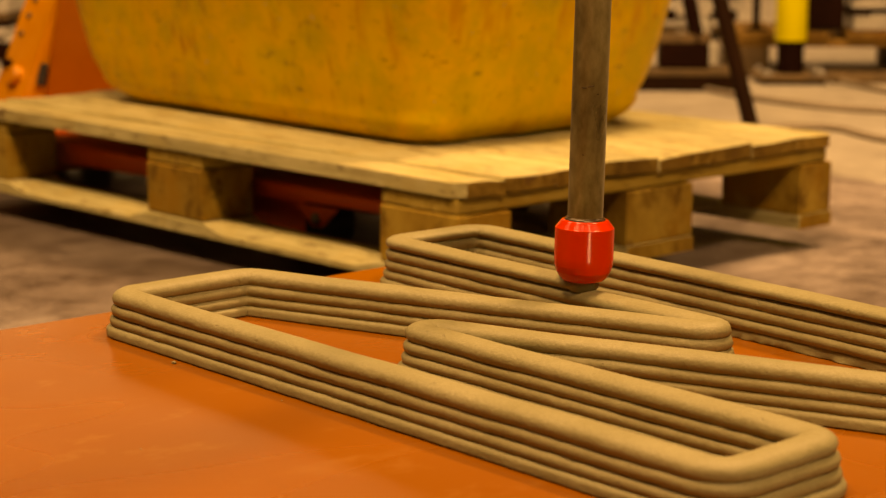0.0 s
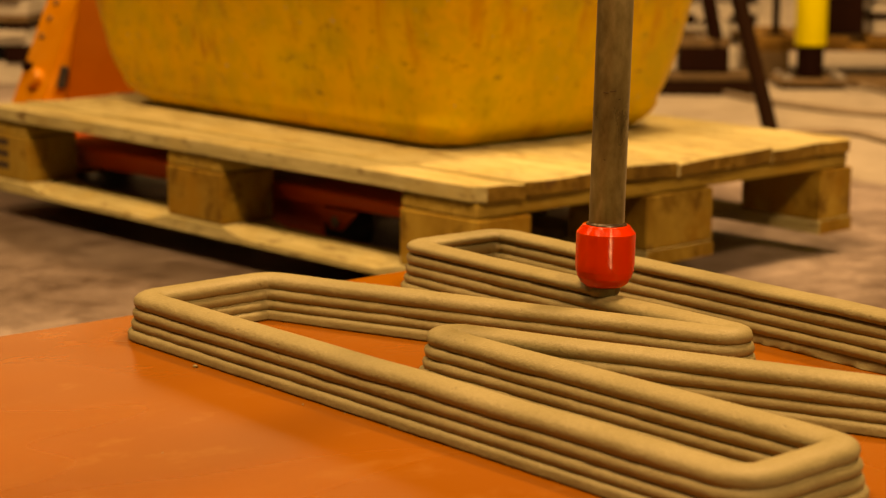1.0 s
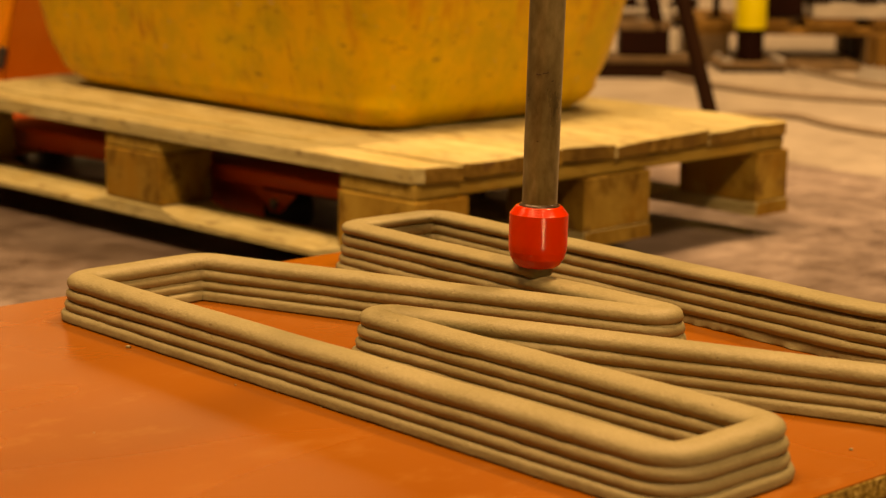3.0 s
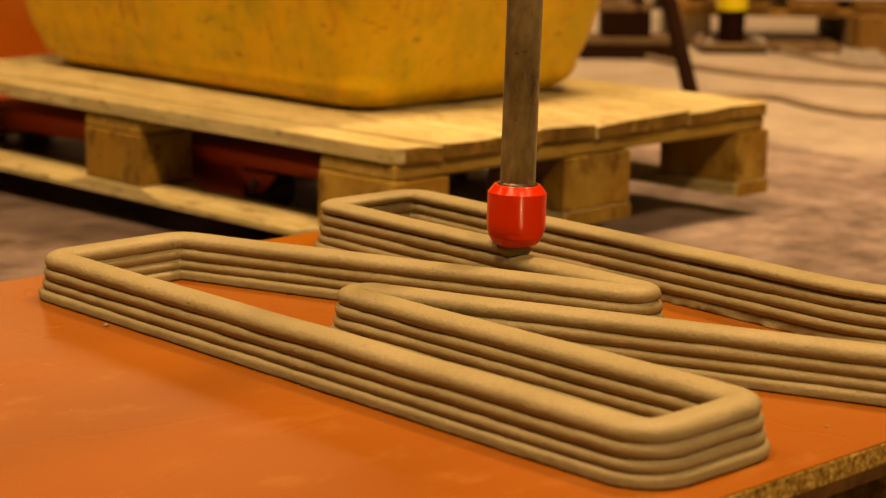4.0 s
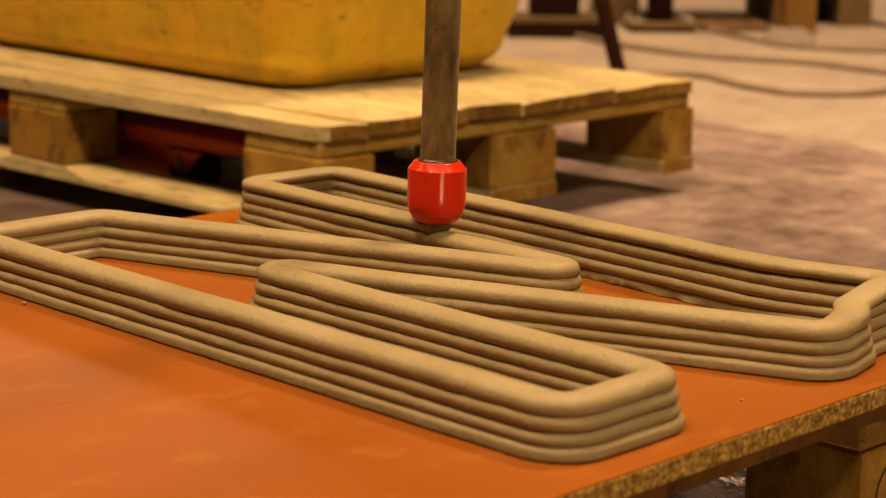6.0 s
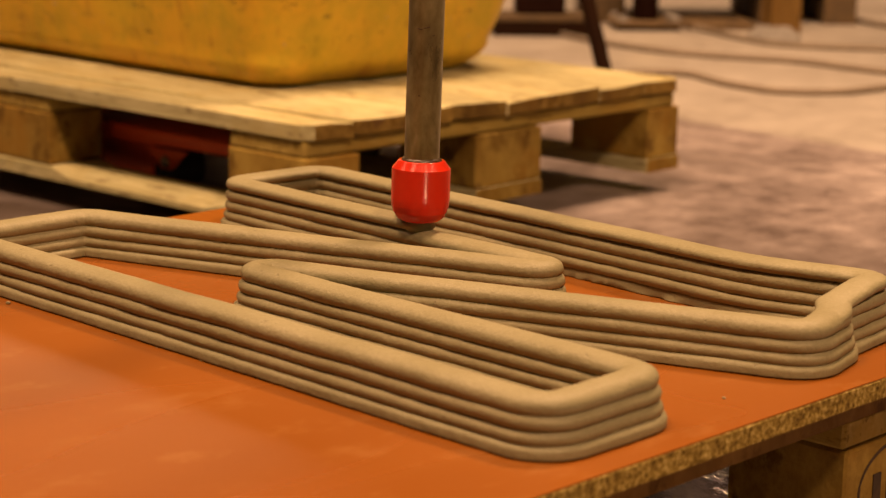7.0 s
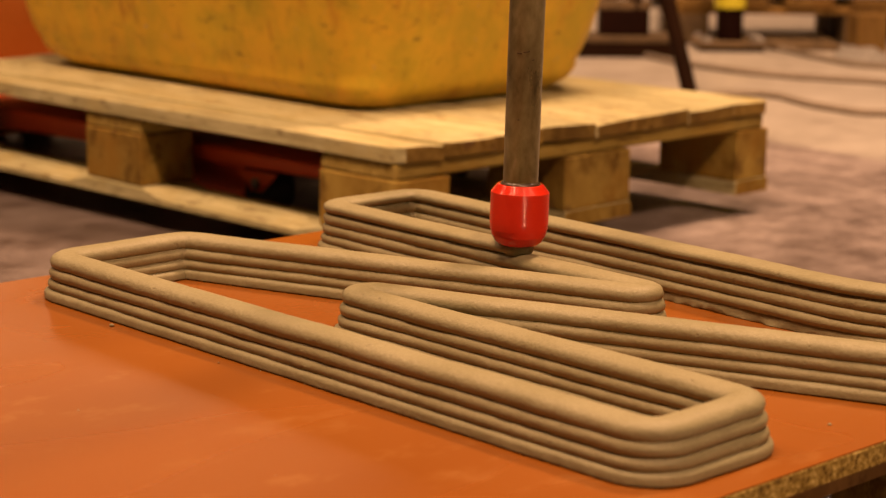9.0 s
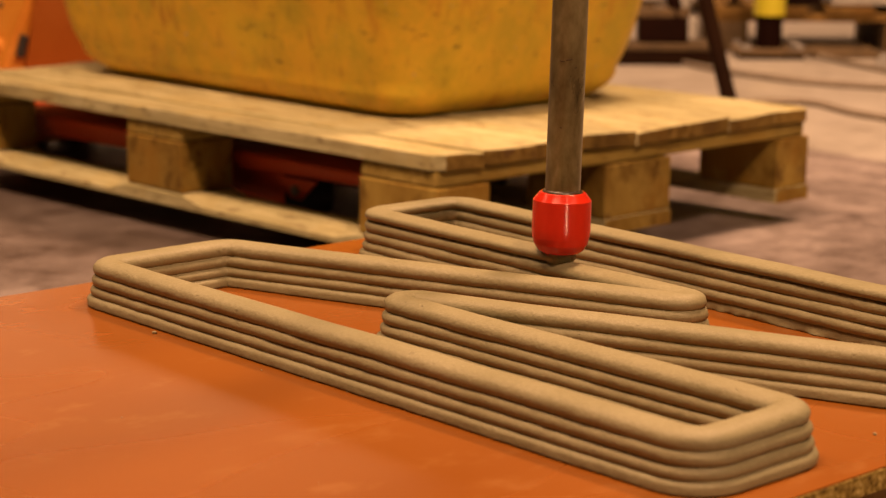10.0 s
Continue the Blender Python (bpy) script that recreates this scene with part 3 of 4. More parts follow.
def bead(path, z0, z1, width, seed, closed=True, power=2.3, climb=0.0, rough=0.0005, flat=False):
    """One extruded layer along the path: a squashed round strand with a slightly uneven skin."""
    bm = bmesh.new()
    seg = 18
    rings = []
    n = len(path)
    for i, p in enumerate(path):
        a = path[i - 1] if (closed or i) else p
        b = path[(i + 1) % n] if (closed or i < n - 1) else p
        d = (b - a).normalized()
        side = Vector((d.y, -d.x))
        wob = 0.0007 * noise.noise(Vector((p.x * 16, p.y * 16, seed * 3.1))) + 0.0003 * noise.noise(Vector((p.x * 70, p.y * 70, seed * 5.7)))
        lift = 0.0005 * noise.noise(Vector((p.x * 11, p.y * 11, seed * 7.3 + 40)))
        if climb:
            lift -= (z1 - z0) * max(0.0, 1 - i * 0.004 / climb)
        if flat:
            lift = max(lift, 0.0) * 0.5
        w = width / 2 * (1 + 0.022 * noise.noise(Vector((p.x * 28, p.y * 28, seed * 2.3 + 9))))
        if flat and p.x > -0.56:
            # the far bar's first layer was laid narrower
            w *= 1 - 0.22 * max(0.0, min(1.0, (p.y + 1.10) / 0.06, (-0.54 - p.y) / 0.03))
        end = 1.0
        if not closed:
            t = min(i, n - 1 - i) * 0.004 / (width / 2)
            end = math.sqrt(max(0.0, 1 - (1 - min(t, 1)) ** 2)) * 0.98 + 0.02
        ring = []
        for k in range(seg):
            g = 2 * math.pi * k / seg
            c, s = math.cos(g), math.sin(g)
            x = math.copysign(abs(c) ** (2 / (power if not flat else 7.0 if s < 0 else 2.3)), c) * w * end
            z = (z0 + z1) / 2 + math.copysign(abs(s) ** (2 / (power if not flat else 7.0 if s < 0 else 2.3)), s) * (z1 - z0) / 2 * (0.55 + 0.45 * end) + lift
            skin = rough * noise.noise(Vector((p.x * 75 + x * 40, p.y * 75, z * 160 + seed)))
            q = p + side * (x + wob + (skin if c > 0 else -skin))
            if flat and s < 0:
                q += side * x * 0.03 * abs(s)
                if p.x > -0.575 and -1.12 < p.y < -0.54:
                    q += side * math.copysign(1, x) * 0.0035 * abs(s) * max(0.0, 0.25 + noise.noise(Vector((p.x * 130, p.y * 130, 3 + c))))
            ring.append(bm.verts.new((q.x, q.y, z)))
        rings.append(ring)
    for i in range(n if closed else n - 1):
        r, s = rings[i], rings[(i + 1) % n]
        for k in range(seg):
            bm.faces.new((r[k], r[(k + 1) % seg], s[(k + 1) % seg], s[k]))
    if not closed:
        bm.faces.new(rings[0][::-1])
        bm.faces.new(rings[-1])
    return bm


LOOP = [(-0.869, -0.5165), (-0.903, -1.1575), (-0.805, -1.1575), (-0.786, -0.7755, 0.01), (-0.767, -0.7755, 0.01), (-0.642, -1.1645), (-0.593, -1.1535, 0.02), (-0.579, -1.1435, 0.016), (-0.504, -1.1355), (-0.525, -1.0415, 0.2), (-0.476, -0.5225), (-0.58, -0.5195), (-0.61, -0.9175, 0.009), (-0.626, -0.9175, 0.009), (-0.744, -0.5185)]
LEVELS = [0.166, 0.1745, 0.183, 0.192, 0.2015, 0.211]
WIDTHS = [0.0356, 0.0308, 0.0278, 0.025, 0.025]
loop = fillet(LOOP, 0.017)
clay = tagged(empty("printed_clay_wall"), "unfinished zigzag wall of beige clay strands printed in layers", "clay print")
for k in range(4):
    part("clay_layer", bead(loop, LEVELS[k] - (0.0038 if k else 0), LEVELS[k + 1] + 0.0018, WIDTHS[k], k + 1, power=2.14, rough=0.00025 if k == 0 else 0.0003, flat=k == 0), CLAY, clay, smooth=True)
# the fifth layer climbs from the fourth at the joint and runs as far as the nozzle
FIFTH = [(-0.629, -1.1615), (-0.593, -1.1535, 0.02), (-0.579, -1.1435, 0.016), (-0.504, -1.1355), (-0.525, -1.0415, 0.2), (-0.476, -0.5225), (-0.58, -0.5195), (-0.5996, -0.7825)]
fifth = fillet(FIFTH, 0.017, closed=False)
part("clay_layer", bead(fifth, LEVELS[4] - 0.0012, LEVELS[5], WIDTHS[4], 5, closed=False, climb=0.10), CLAY, clay,
     "fresh topmost strand ending under the nozzle", smooth=True)


def crumbs():
    """Small crumbs of clay and grit on the board."""
    r = random.Random(11)
    bm = bmesh.new()
    spots = [(-0.900, -0.631, 0.0018), (-0.597, -0.4715, 0.0015), (-0.732, -1.05, 0.0010), (-0.727, -1.158, 0.0012)]
    spots += [(r.uniform(-1.15, -0.62), r.uniform(-1.17, -0.46), r.uniform(0.0003, 0.0007)) for _ in range(12)]
    for x, y, q in spots:
        v = bmesh.ops.create_icosphere(bm, subdivisions=1, radius=q)["verts"]
        for w in v:
            w.co = Vector((x + w.co.x * r.uniform(0.8, 1.5), y + w.co.y * r.uniform(0.8, 1.5), 0.1659 + q * 0.6 + w.co.z * 0.7))
    return tagged(part("clay_crumbs", bm, CLAY, None), "tiny pale clay crumbs scattered on the red board", "crumbs", kind="stuff")


crumbs()


# ---- nozzle ----
NX, NY, NZ = -0.599, -0.7685, 0.2032
nozzle = tagged(empty("print_nozzle", pose(NX, NY, NZ, 0, 0, 0) @ pose(0, 0, 0, 0.9, 0.95, 0)), "red plastic nozzle cap on a scuffed galvanised feed pipe", "nozzle")
part("clay_plug", lathe([(0.0105, -0.002), (0.0108, 0.004), (0.0112, 0.010)], 32), CLAY, nozzle, "soft clay leaving the nozzle", smooth=True)
CAP_SIDE = [(0.010, 0.0060), (0.0138, 0.0060), (0.0164, 0.0070), (0.0194, 0.0096), (0.0219, 0.0142), (0.0232, 0.0192), (0.0237, 0.0245), (0.0237, 0.0490), (0.0236, 0.0494), (0.0233, 0.0498), (0.0194, 0.0546),
            (0.0190, 0.0551), (0.0184, 0.0556), (0.0141, 0.0556)]


def printed(profile, pitch=0.0007, depth=0.00008):
    """The profile with the fine ridges of plastic printed in layers on its steep stretches."""
    out = [profile[0]]
    for (r0, z0), (r1, z1) in zip(profile, profile[1:]):
        k = int((z1 - z0) / pitch * 8) if z1 - z0 > 0.002 and z0 > 0.014 else 1
        for j in range(1, k + 1):
            r, z = r0 + (r1 - r0) * j / k, z0 + (z1 - z0) * j / k
            out.append((r - (depth * (1 - math.cos(2 * math.pi * z / pitch)) if k > 1 and j < k else 0), z))
    return out


part("cap", lathe(printed(CAP_SIDE), 64), CAP, nozzle, "glossy red cap", smooth=True, crease=48)
part("collar", lathe([(0.0141, 0.0553), (0.0164, 0.0556), (0.0162, 0.0563), (0.0151, 0.0574), (0.0141, 0.0580)], 48), WET, nozzle, "wet shiny ring", smooth=True)
part("feed_pipe", lathe([(0.0142, 0.030), (0.0142, 0.0595), (0.0142, 0.30), (0.0142, 1.6)], 48), STEEL, nozzle, "scuffed galvanised pipe", smooth=True)


for a0, a1, z in ((196, 212, 0.1625), (216, 236, 0.1635), (244, 252, 0.1560), (205, 211, 0.110)):
    pts = [(0.01425 * math.cos(a), 0.01425 * math.sin(a), z + 0.0012 * math.sin(3 * a)) for a in [radians(a0 + (a1 - a0) * k / 8) for k in range(9)]]
    part("scratch", tube(pts, 0.00035, 6), BURN, nozzle, "dark scratch round the pipe")

# ---- tub ----
def tub_ring(hx, hy, r, z, cx, cy, seg=10):
    pts = []
    for sx, sy, a0 in ((1, 1, 0), (-1, 1, 90), (-1, -1, 180), (1, -1, 270)):
        for j in range(seg + 1):
            a = radians(a0 + 90 * j / seg)
            pts.append((cx + sx * (hx - r) + r * math.cos(a), cy + sy * (hy - r) + r * math.sin(a), z))
    return pts


def make_tub():
    root = tagged(empty("mortar_tub"), "scuffed yellow plastic mortar tub standing on the pallet", "tub")
    root.matrix_world = TILT
    bm = bmesh.new()
    cx, cy = 0.437, 0.700
    bx, by = 0.258, 0.441
    z0 = 0.1448
    rows = []
    R = 0.050
    for j in range(8):
        a = radians(90 * j / 7)
        rows.append((bx - R + R * math.sin(a) * 1.0, by - R + R * math.sin(a), 0.058, z0 + R * 0.8 * (1 - math.cos(a))))
    for z in (0.192, 0.204, 0.218, 0.24, 0.28, 0.33, 0.38, 0.44, 0.50):
        d = (z - z0 - 0.044) * 0.20
        rows.append((bx + d, by + d, 0.066 + d * 0.3, z))
    d = rows[-1][0] - bx
    rows += [(bx + d + 0.03, by + d + 0.03, 0.12, 0.505), (bx + d + 0.03, by + d + 0.03, 0.12, 0.525), (bx + d - 0.006, by + d - 0.006, 0.09, 0.525)]
    for z in (0.44, 0.30, 0.20):
        d = (z - z0 - 0.044) * 0.20 - 0.008
        rows.append((bx + d, by + d, 0.08, z))
    rows.append((bx - 0.05, by - 0.05, 0.05, 0.165))
    def raked(p):
        # the far end and far side are drawn in near the base
        x, y, z = p
        low = max(0.0, 1 - (z - z0) / 0.095) ** 2
        w = min(max(((y - cy) / by - 0.35) / 0.6, 0.0), 1.0)
        k = w * w * (3 - 2 * w) * low
        w = min(max(((x - cx) / bx - 0.35) / 0.6, 0.0), 1.0)
        g = w * w * (3 - 2 * w) * max(0.0, 1 - (z - z0) / 0.13) ** 2
        return (x - math.copysign(0.022 * k, x - cx) - 0.030 * g, y - 0.046 * k - math.copysign(0.012 * g, y - cy), z)

    rings = [[bm.verts.new(raked(p)) for p in tub_ring(hx, hy, r, z, cx, cy)] for hx, hy, r, z in rows]
    n = len(rings[0])
    for a, b in zip(rings, rings[1:]):
        for i in range(n):
            bm.faces.new((a[i], a[(i + 1) % n], b[(i + 1) % n], b[i]))
    bm.faces.new(rings[0][::-1])
    bm.faces.new(rings[-1])
    part("shell", bm, TUB, root, smooth=True)
    for sx in (-1, 1):
        for sy in (-1, 1):
            part("foot", box(cx + sx * 0.13 - 0.03, cy + sy * 0.36 - 0.03, 0.1442, cx + sx * 0.13 + 0.03, cy + sy * 0.36 + 0.03, 0.150, 0.003), TUB, root)
    return root


make_tub()


# ---- pallet truck ----
def make_truck():
    root = tagged(empty("pallet_truck"), "orange hand pallet truck with its forks under the pallet", "pallet truck")
    bm = bmesh.new()
    cx = 0.43
    sec = [(0.04, 0.182), (0.135, 0.140), (0.311, 0.062), (0.42, 0.03)]
    left, right = [], []
    for z, h in sec:
        left.append([bm.verts.new((cx - h, y, z)) for y in (1.5, 1.62)])
        right.append([bm.verts.new((cx + h, y, z)) for y in (1.5, 1.62)])
    for i in range(3):
        bm.faces.new((left[i][0], left[i][1], left[i + 1][1], left[i + 1][0]))
        bm.faces.new((right[i][1], right[i][0], right[i + 1][0], right[i + 1][1]))
        bm.faces.new((left[i + 1][0], right[i + 1][0], right[i][0], left[i][0]))
        bm.faces.new((left[i][1], right[i][1], right[i + 1][1], left[i + 1][1]))
    bm.faces.new((left[-1][0], left[-1][1], right[-1][1], right[-1][0]))
    bm.faces.new((left[0][1], left[0][0], right[0][0], right[0][1]))
    bmesh.ops.bevel(bm, geom=bm.edges[:], offset=0.006, segments=3, affect="EDGES")
    part("housing", bm, ORANGE, root, "orange painted steel housing", smooth=True)
    # the folded front panel, narrower than the cheeks
    bm = bmesh.new()
    rims = [[bm.verts.new((cx + sx * h, y, z)) for z, h in ((0.05, 0.117), (0.137, 0.099), (0.304, 0.066), (0.40, 0.036))] for y in (1.4915, 1.4985) for sx in (-1, 1)]
    fl, fr, bl, br = rims
    for i in range(3):
        bm.faces.new((fl[i], fr[i], fr[i + 1], fl[i + 1]))
        bm.faces.new((br[i], bl[i], bl[i + 1], br[i + 1]))
        bm.faces.new((bl[i], fl[i], fl[i + 1], bl[i + 1]))
        bm.faces.new((fr[i], br[i], br[i + 1], fr[i + 1]))
    bm.faces.new((fl[3], fr[3], br[3], bl[3]))
    bm.faces.new((fl[0], bl[0], br[0], fr[0]))
    part("front_panel", bm, SHADED_ORANGE, root, "front panel, orange paint with shade in its colour")
    for fx in (0.205, 0.595):
        bm = box(fx - 0.078, 0.22, 0.040, fx + 0.078, 1.52, 0.084, 0.006, 2)
        for v in bm.verts:
            if v.co.y < 0.4:
                v.co.z = 0.066 + (v.co.z - 0.066) * 0.4
        fork = part("fork", bm, REDPAINT, root, "worn red-orange steel fork", smooth=True)
        part("load_roller", lathe([(0.036, -0.045), (0.038, -0.04), (0.038, 0.04), (0.036, 0.045)], 28), RUBBER, root, "dark load roller", smooth=True,
             at=pose(fx, 0.53, GROUND + 0.0385, 0, 90, 0))
        bm = bmesh.new()
        ear = [bm.verts.new((fx - 0.0815 + dx, y, z)) for dx in (0.0, 0.004) for y, z in ((0.485, 0.050), (0.388, 0.050), (0.424, 0.020), (0.446, 0.019))]
        bm.faces.new(ear[:4])
        bm.faces.new(ear[4:][::-1])
        for k in range(4):
            bm.faces.new((ear[k], ear[(k + 1) % 4], ear[4 + (k + 1) % 4], ear[4 + k]))
        part("ear", bm, REDPAINT, root, "red-orange roller ear")
        part("bolt", lathe([(0.009, -0.002), (0.009, 0.004), (0.006, 0.006)], 6), GREY, root, at=pose(fx - 0.082, 0.435, 0.032, 0, -90, 0))
        part("roller_arm", box(fx - 0.055, 0.50, 0.0, fx - 0.048, 0.68, 0.055, 0.002), REDPAINT, root)
    part("frame", box(0.127, 1.29, 0.004, 0.673, 1.505, 0.100, 0.008, 2), SHADED_ORANGE, root, "frame between the forks, shade in its red-orange colour", smooth=True)
    part("pivot_pin", lathe([(0.008, -0.01), (0.010, -0.008), (0.010, 0.008), (0.008, 0.010)], 24), BLACK, root, "black pivot pin", smooth=True,
         at=pose(0.304, 1.592, 0.178, 0, -90 + 20, 0))
    part("bracket", lathe([(0.02, -0.01), (0.02, 0.014), (0.016, 0.018)], 24), ORANGE, root, smooth=True, at=pose(0.302, 1.555, 0.155, 0, -70, 0))
    part("grease_plate", box(-0.009, -0.003, -0.022, 0.009, 0.003, 0.022, 0.002), RUBBER, root, "greasy dark plate", at=pose(0.322, 1.496, 0.162, 0, 16, 0))
    for y, z in ((1.575, 0.30), (1.58, 0.27), (1.585, 0.235)):
        part("bolt", lathe([(0.006, -0.002), (0.006, 0.003), (0.004, 0.005)], 12), OLDWOOD, root, "rusty bolt head",
             at=pose(cx - 0.200 + 0.44 * z, y, z, 0, -66, 0))
    part("steer_axle", lathe([(0.02, -0.11), (0.02, 0.11)], 20), GREY, root, smooth=True, at=pose(cx, 1.56, GROUND + 0.075, 0, 90, 0))
    for sx in (-1, 1):
        part("steer_wheel", lathe([(0.045, -0.025), (0.055, -0.02), (0.055, 0.02), (0.045, 0.025)], 32), RUBBER, root, "dark rubber steering wheel", smooth=True,
             at=pose(cx + sx * 0.05, 1.562, GROUND + 0.055, 0, 90, 0))
    return root


make_truck()


# ---- far things ----
POST, MACHINE, FAR, TIMB, SACK = (2.948, 1.693), (2.534, 1.724), (2.96, 1.90), (3.174, 1.371), (2.966, 1.259)
FACE = -45
post = tagged(empty("bollard_post", pose(*POST, GROUND, 0, 0, FACE)), "yellow post with a black foot on a rusty floor plate", "post")
# black inset slab added as the shadow gap below the plate
part("shadow_gap", box(-0.090, -0.088, 0.0, 0.090, 0.088, 0.012, 0.001), BLACK, post, "black slab standing in for the shadow under the plate")
part("base_plate", box(-0.102, -0.10, 0.012, 0.102, 0.10, 0.026, 0.003), OLDWOOD, post, "rusty base plate")
part("foot", lathe([(0.0385, 0.025), (0.0385, 0.122)], 32), BLACK, post, "black foot", smooth=True)
part("shaft", lathe([(0.046, 0.120), (0.046, 0.9), (0.042, 0.905)], 32), YELLOW, post, "yellow painted shaft", smooth=True)
for sx in (-1, 1):
    for sy in (-1, 1):
        part("bolt", lathe([(0.012, 0.0255), (0.012, 0.036), (0.007, 0.040)], 6), GREY, post, at=pose(sx * 0.08, sy * 0.078, 0))

for sx, sz in ((-1, 0.9), (1, 1.1)):
    bm = bmesh.new()
    bmesh.ops.create_icosphere(bm, subdivisions=3, radius=0.02)
    for v in bm.verts:
        v.co *= 1 + 0.5 * noise.noise(v.co * 45 + Vector((sx, 0, 4)))
        v.co.z = max(v.co.z * 0.8 * sz, -0.002)
    part("cement_dab", bm, GREY, post, "pale cement dab on the plate", smooth=True, at=pose(sx * 0.075, -0.06, 0.027))

machine = tagged(empty("machine_foot", pose(*MACHINE, GROUND, 0, 0, FACE)), "black machine foot with a leaning strut on a brown sole", "machine")
part("sole", box(-0.145, -0.02, 0.0, 0.120, 0.14, 0.042, 0.004), RUST, machine, "dark brown sole")
part("sole_plate", box(-0.147, -0.022, 0.0415, 0.122, 0.14, 0.060, 0.003), OLDWOOD, machine, "dusty brown sole plate")
part("block", box(-0.083, 0.0, 0.0595, 0.055, 0.12, 0.132, 0.008, 2), BLACK, machine)
part("crossbar", box(-0.088, 0.0, 0.1315, 0.058, 0.06, 0.156, 0.003), OLDWOOD, machine, "brown crossbar")
part("strut", tube([(0.024, 0.02, 0.125), (-0.085, 0.02, 0.62)], 0.021, 14), BLACK, machine, smooth=True)

far = pallet("wooden_pallet", "weathered brown pallet lying far back in the hall", [(0, 0.145), (0.17, 0.27), (0.3275, 0.4725), (0.53, 0.63), (0.655, 0.8)],
             random.Random(8), height=0.132, length=0.5, runners=False, wood=TIMBER, cross=TIMBER, block=OLDWOOD, end=TIMBER, middle=(0.505, 0.575))
far.matrix_world = pose(*FAR, GROUND, 0, 0, FACE)
ON_FAR = pose(*FAR, GROUND + 0.1342, 0, 0, FACE)

rod = tagged(empty("upright_stand", ON_FAR @ pose(0.064, 0.06, 0)), "thin black upright stand on a far pallet", "stand")
part("base", box(-0.03, -0.03, 0.0, 0.03, 0.03, 0.006, 0.001), BLACK, rod)
part("pole", tube([(0, 0, 0.005), (-0.004, 0, 0.7)], 0.0115, 12), BLACK, rod, "thin black pole", smooth=True)

cabinet = tagged(empty("dark_cabinet", ON_FAR @ pose(0.262, 0.03, 0)), "dark steel cabinet standing on a far pallet", "cabinet")
part("plinth", box(-0.053, 0.005, 0.0, 0.053, 0.145, 0.006, 0.001), RUBBER, cabinet)
part("body", box(-0.058, 0.0, 0.0055, 0.058, 0.15, 0.9, 0.006, 2), BLACK, cabinet)

before = set(bpy.data.objects)
stand = tagged(empty("tripod_stand"), "black tubular tripod stand on the concrete floor", "stand")
apex = Vector((1.515, 1.11, 1.16))
for foot in ((1.583, 0.762, 0.012), (1.26, 1.10, 0.012), (1.62, 1.44, 0.012)):
    part("leg", tube([apex, foot], 0.0172, 14), RUST, stand, smooth=True)
    part("rubber_foot", lathe([(0.018, 0), (0.018, 0.02), (0.015, 0.026)], 16), RUBBER, stand, smooth=True, at=pose(foot[0], foot[1], 0))
part("hub", lathe([(0.03, -0.05), (0.035, 0.0), (0.03, 0.06)], 20), BLACK, stand, smooth=True, at=pose(*apex))

for x, y, h in ((2.778, 1.843, 0.085), (2.808, 1.862, 0.08), (2.822, 1.915, 0.15)):
    ob = part("canister", lathe([(0.02, 0.0), (0.024, 0.004), (0.024, h * 0.8), (0.018, h * 0.9), (0.010, h * 0.94), (0.010, h)], 24), PALE, None, smooth=True, at=pose(x, y, 0))
    tagged(ob, "small pale plastic canister on the floor", "canister", "canisters by the machine")


def crumple(name, mat, lx, ly, h, seed, at, fold=14.0):
    """A crumpled sheet with a thin body."""
    bm = bmesh.new()
    nx, ny = 36, 24
    grid = []
    for i in range(nx):
        row = []
        for j in range(ny):
            u, v = i / (nx - 1) - 0.5, j / (ny - 1) - 0.5
            edge = max(0.0, 1 - (2 * max(abs(u), abs(v))) ** 4)
            n1 = noise.ridged_multi_fractal(Vector((u * fold * 0.25, v * fold * 0.25, seed)), 0.9, 2.1, 4, 1.0, 2.0)
            row.append(bm.verts.new((u * lx * (1 + 0.1 * noise.noise(Vector((v * 4, seed, 0)))), v * ly * (1 + 0.1 * noise.noise(Vector((u * 4, seed, 3)))),
                                     0.002 + h * edge * (0.25 + 0.3 * n1))))
        grid.append(row)
    for i in range(nx - 1):
        for j in range(ny - 1):
            bm.faces.new((grid[i][j], grid[i + 1][j], grid[i + 1][j + 1], grid[i][j + 1]))
    bmesh.ops.solidify(bm, geom=bm.faces[:], thickness=0.0008)
    return part(name, bm, mat, None, smooth=True, at=at)


def board_stack(label, at, length, depth, layers, seed, pale=0.75):
    """Pale boards in packs, kept apart by dark battens."""
    r = random.Random(seed)
    root = tagged(empty("board_stack", at), label, "board stack", "stacks of boards")
    z = 0.0
    for kind, n in layers:
        if kind == "gap":
            for u in (-0.42, 0.0, 0.42):
                part("batten", box(u * length - 0.03, -depth / 2, z, u * length + 0.03, depth / 2, z + n, 0.002), BLACK, root, "dark batten")
            z += n
        else:
            for k in range(n):
                h = r.uniform(0.018, 0.024)
                o = r.uniform(-0.012, 0.012)
                part("board", box(-length / 2 + o, -depth / 2 + o, z + 0.0006, length / 2 + o, depth / 2 + o, z + h, 0.002), PALE if r.random() < pale else OLDWOOD, root)
                z += h
    return root


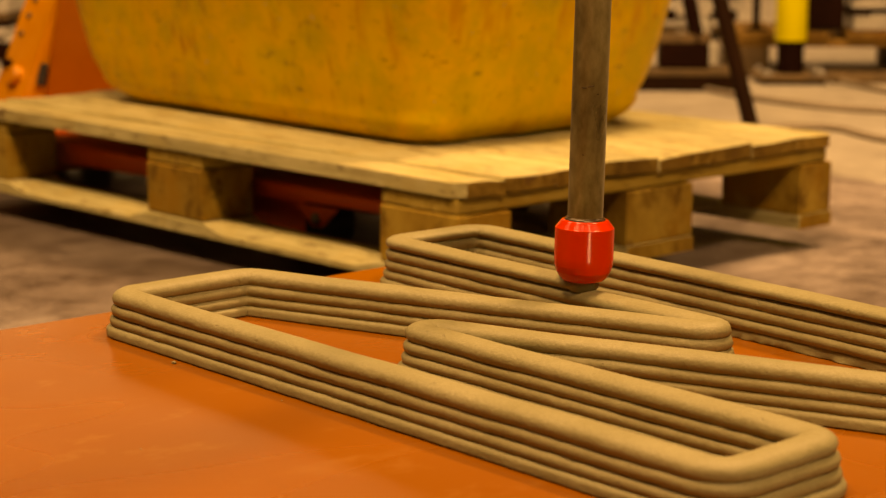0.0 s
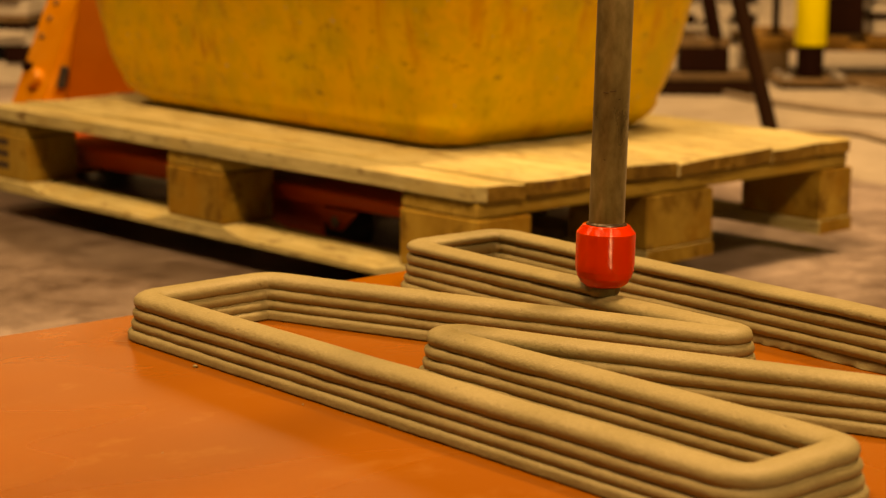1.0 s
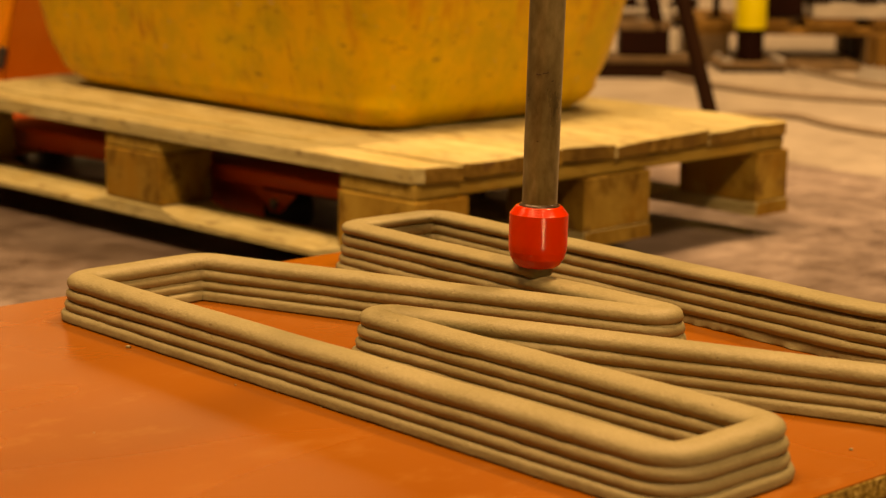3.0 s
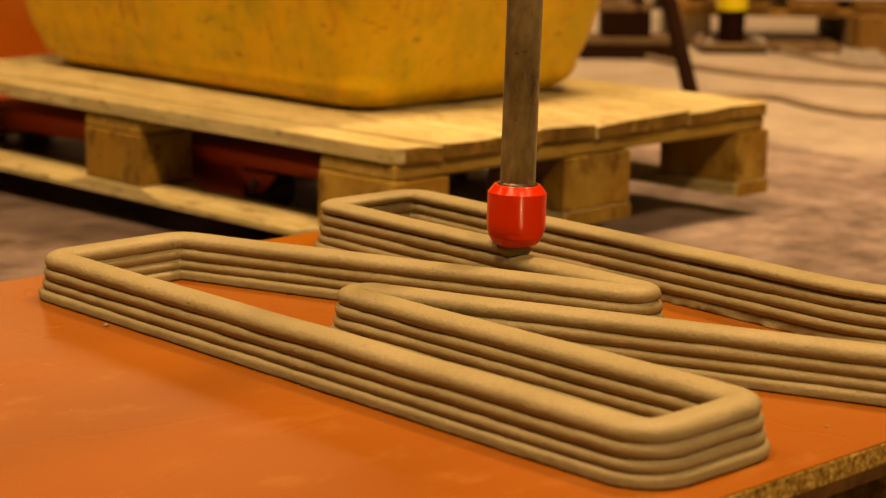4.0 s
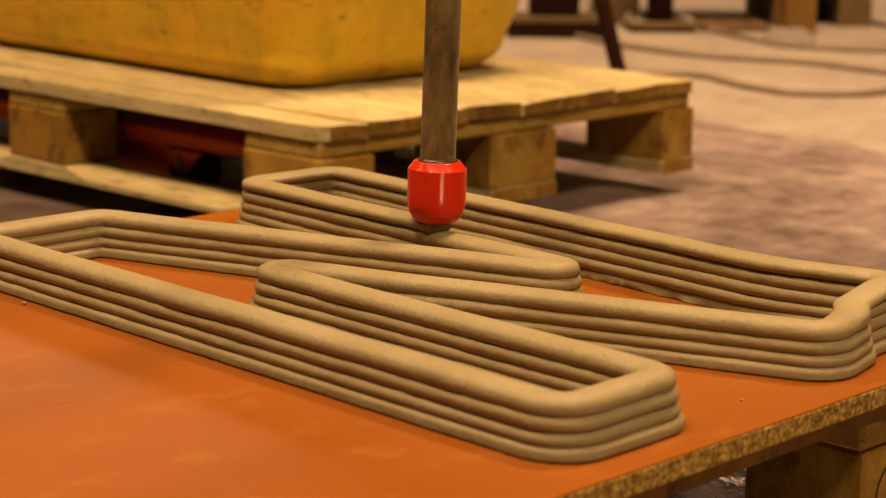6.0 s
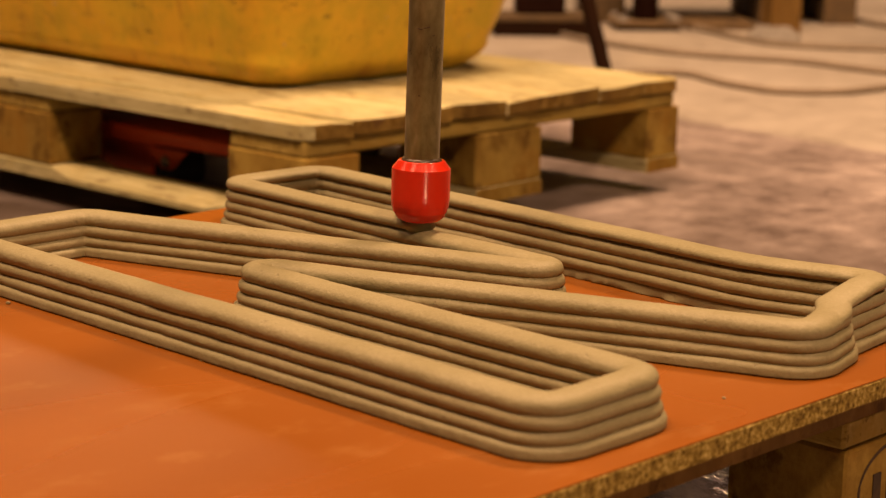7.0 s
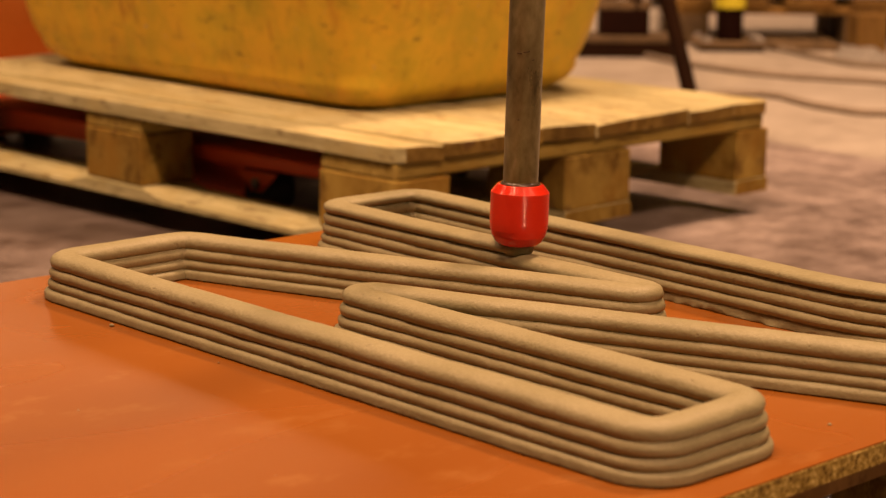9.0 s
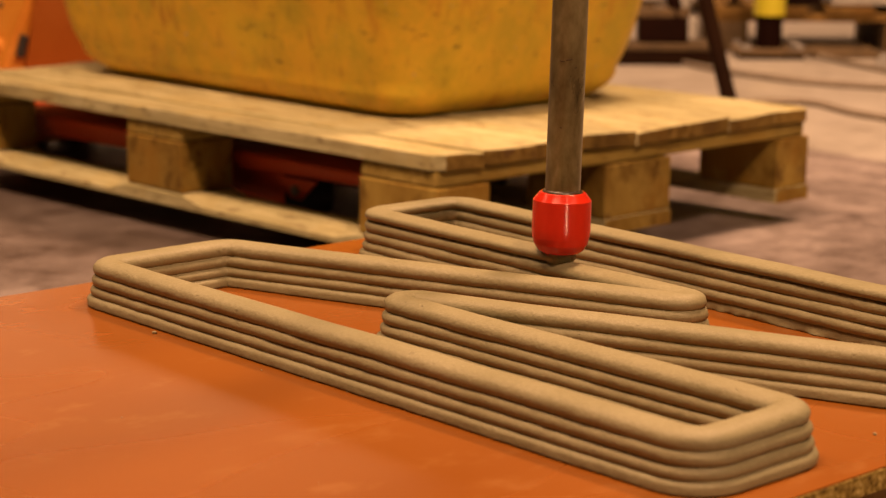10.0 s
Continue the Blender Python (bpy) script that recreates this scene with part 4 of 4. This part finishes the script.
board_stack("pale boards stacked on dark battens far back", pose(3.66, 2.78, 0, 0, 0, FACE), 0.50, 0.30, [("gap", 0.03), ("b", 2), ("gap", 0.035), ("b", 2), ("gap", 0.03), ("b", 4), ("gap", 0.04), ("b", 5)], 1)
board_stack("pale boards stacked on dark battens far back", pose(4.32, 2.16, 0, 0, 0, FACE), 0.46, 0.30, [("gap", 0.05), ("b", 2), ("gap", 0.03), ("b", 1), ("gap", 0.04), ("b", 5), ("gap", 0.05), ("b", 4)], 2)
board_stack("pale boards stacked on dark battens beside the truck", pose(1.10, 3.15, 0, 0, 0, FACE), 0.34, 0.40, [("b", 3), ("gap", 0.045), ("b", 2), ("gap", 0.02), ("b", 6)], 3)


def cable(points, r=0.0075):
    pts = glide([(x, y, r) for x, y in points])
    ob = part("cable", tube(pts, r, 8), CABLE, None, smooth=True)
    return tagged(ob, "dark rubber cable lying on the concrete floor", "cable", "cables on the floor")


cable([(1.30, 0.95), (1.55, 0.86), (1.81, 0.749), (1.738, 0.572), (1.707, 0.411), (1.786, 0.326), (1.894, 0.301), (2.3, 0.25)])
cable([(2.30, 1.50), (2.203, 1.273), (2.15, 1.024), (2.171, 0.874), (2.22, 0.671), (2.188, 0.476), (2.2, 0.1)])
cable([(2.75, 1.40), (2.62, 1.188), (2.514, 0.942), (2.613, 0.729), (2.8, 0.4)])
cable([(3.9, 1.75), (3.776, 1.603), (3.388, 1.283), (3.213, 1.087), (3.1, 0.7)])

# these lie on the lower floor, farther off
SPREAD = pose(-1.764, -1.82, 0.522) @ Matrix.Scale(1.067, 4) @ pose(1.764, 1.82, -0.522)
for ob in set(bpy.data.objects) - before:
    if ob.parent is None:
        ob.matrix_basis = SPREAD @ ob.matrix_basis

board_stack("pale boards stacked on a far pallet", ON_FAR @ pose(0.52, 0.22, 0), 0.34, 0.30, [("b", 2), ("gap", 0.02), ("b", 3), ("gap", 0.03), ("b", 4)], 5, 0.95)
tagged(part("timber_offcut", box(-0.045, -0.045, 0.0, 0.045, 0.045, 0.112, 0.004, 1, 0.002, random.Random(3)), TIMBER, None, at=pose(*TIMB, GROUND, 0, 0, FACE + 8)),
       "short brown timber offcut on the floor", "timber")
# a thin dark sheet laid where the far pallet's shadow falls
tagged(part("plywood_offcut", box(-0.106, -0.16, 0.0, 0.106, 0.16, 0.016, 0.002, 1, 0.003, random.Random(6)), OLDWOOD, None, at=pose(3.185, 1.615, GROUND, 0, 0, FACE)),
       "thin dark sheet by the post, added as the far pallet's shadow", "offcut")
tagged(crumple("plastic_sack", PALE, 0.15, 0.10, 0.05, 4.0, pose(*SACK, GROUND, 0, 0, FACE - 14)), "crumpled white plastic sack on the floor", "sack")
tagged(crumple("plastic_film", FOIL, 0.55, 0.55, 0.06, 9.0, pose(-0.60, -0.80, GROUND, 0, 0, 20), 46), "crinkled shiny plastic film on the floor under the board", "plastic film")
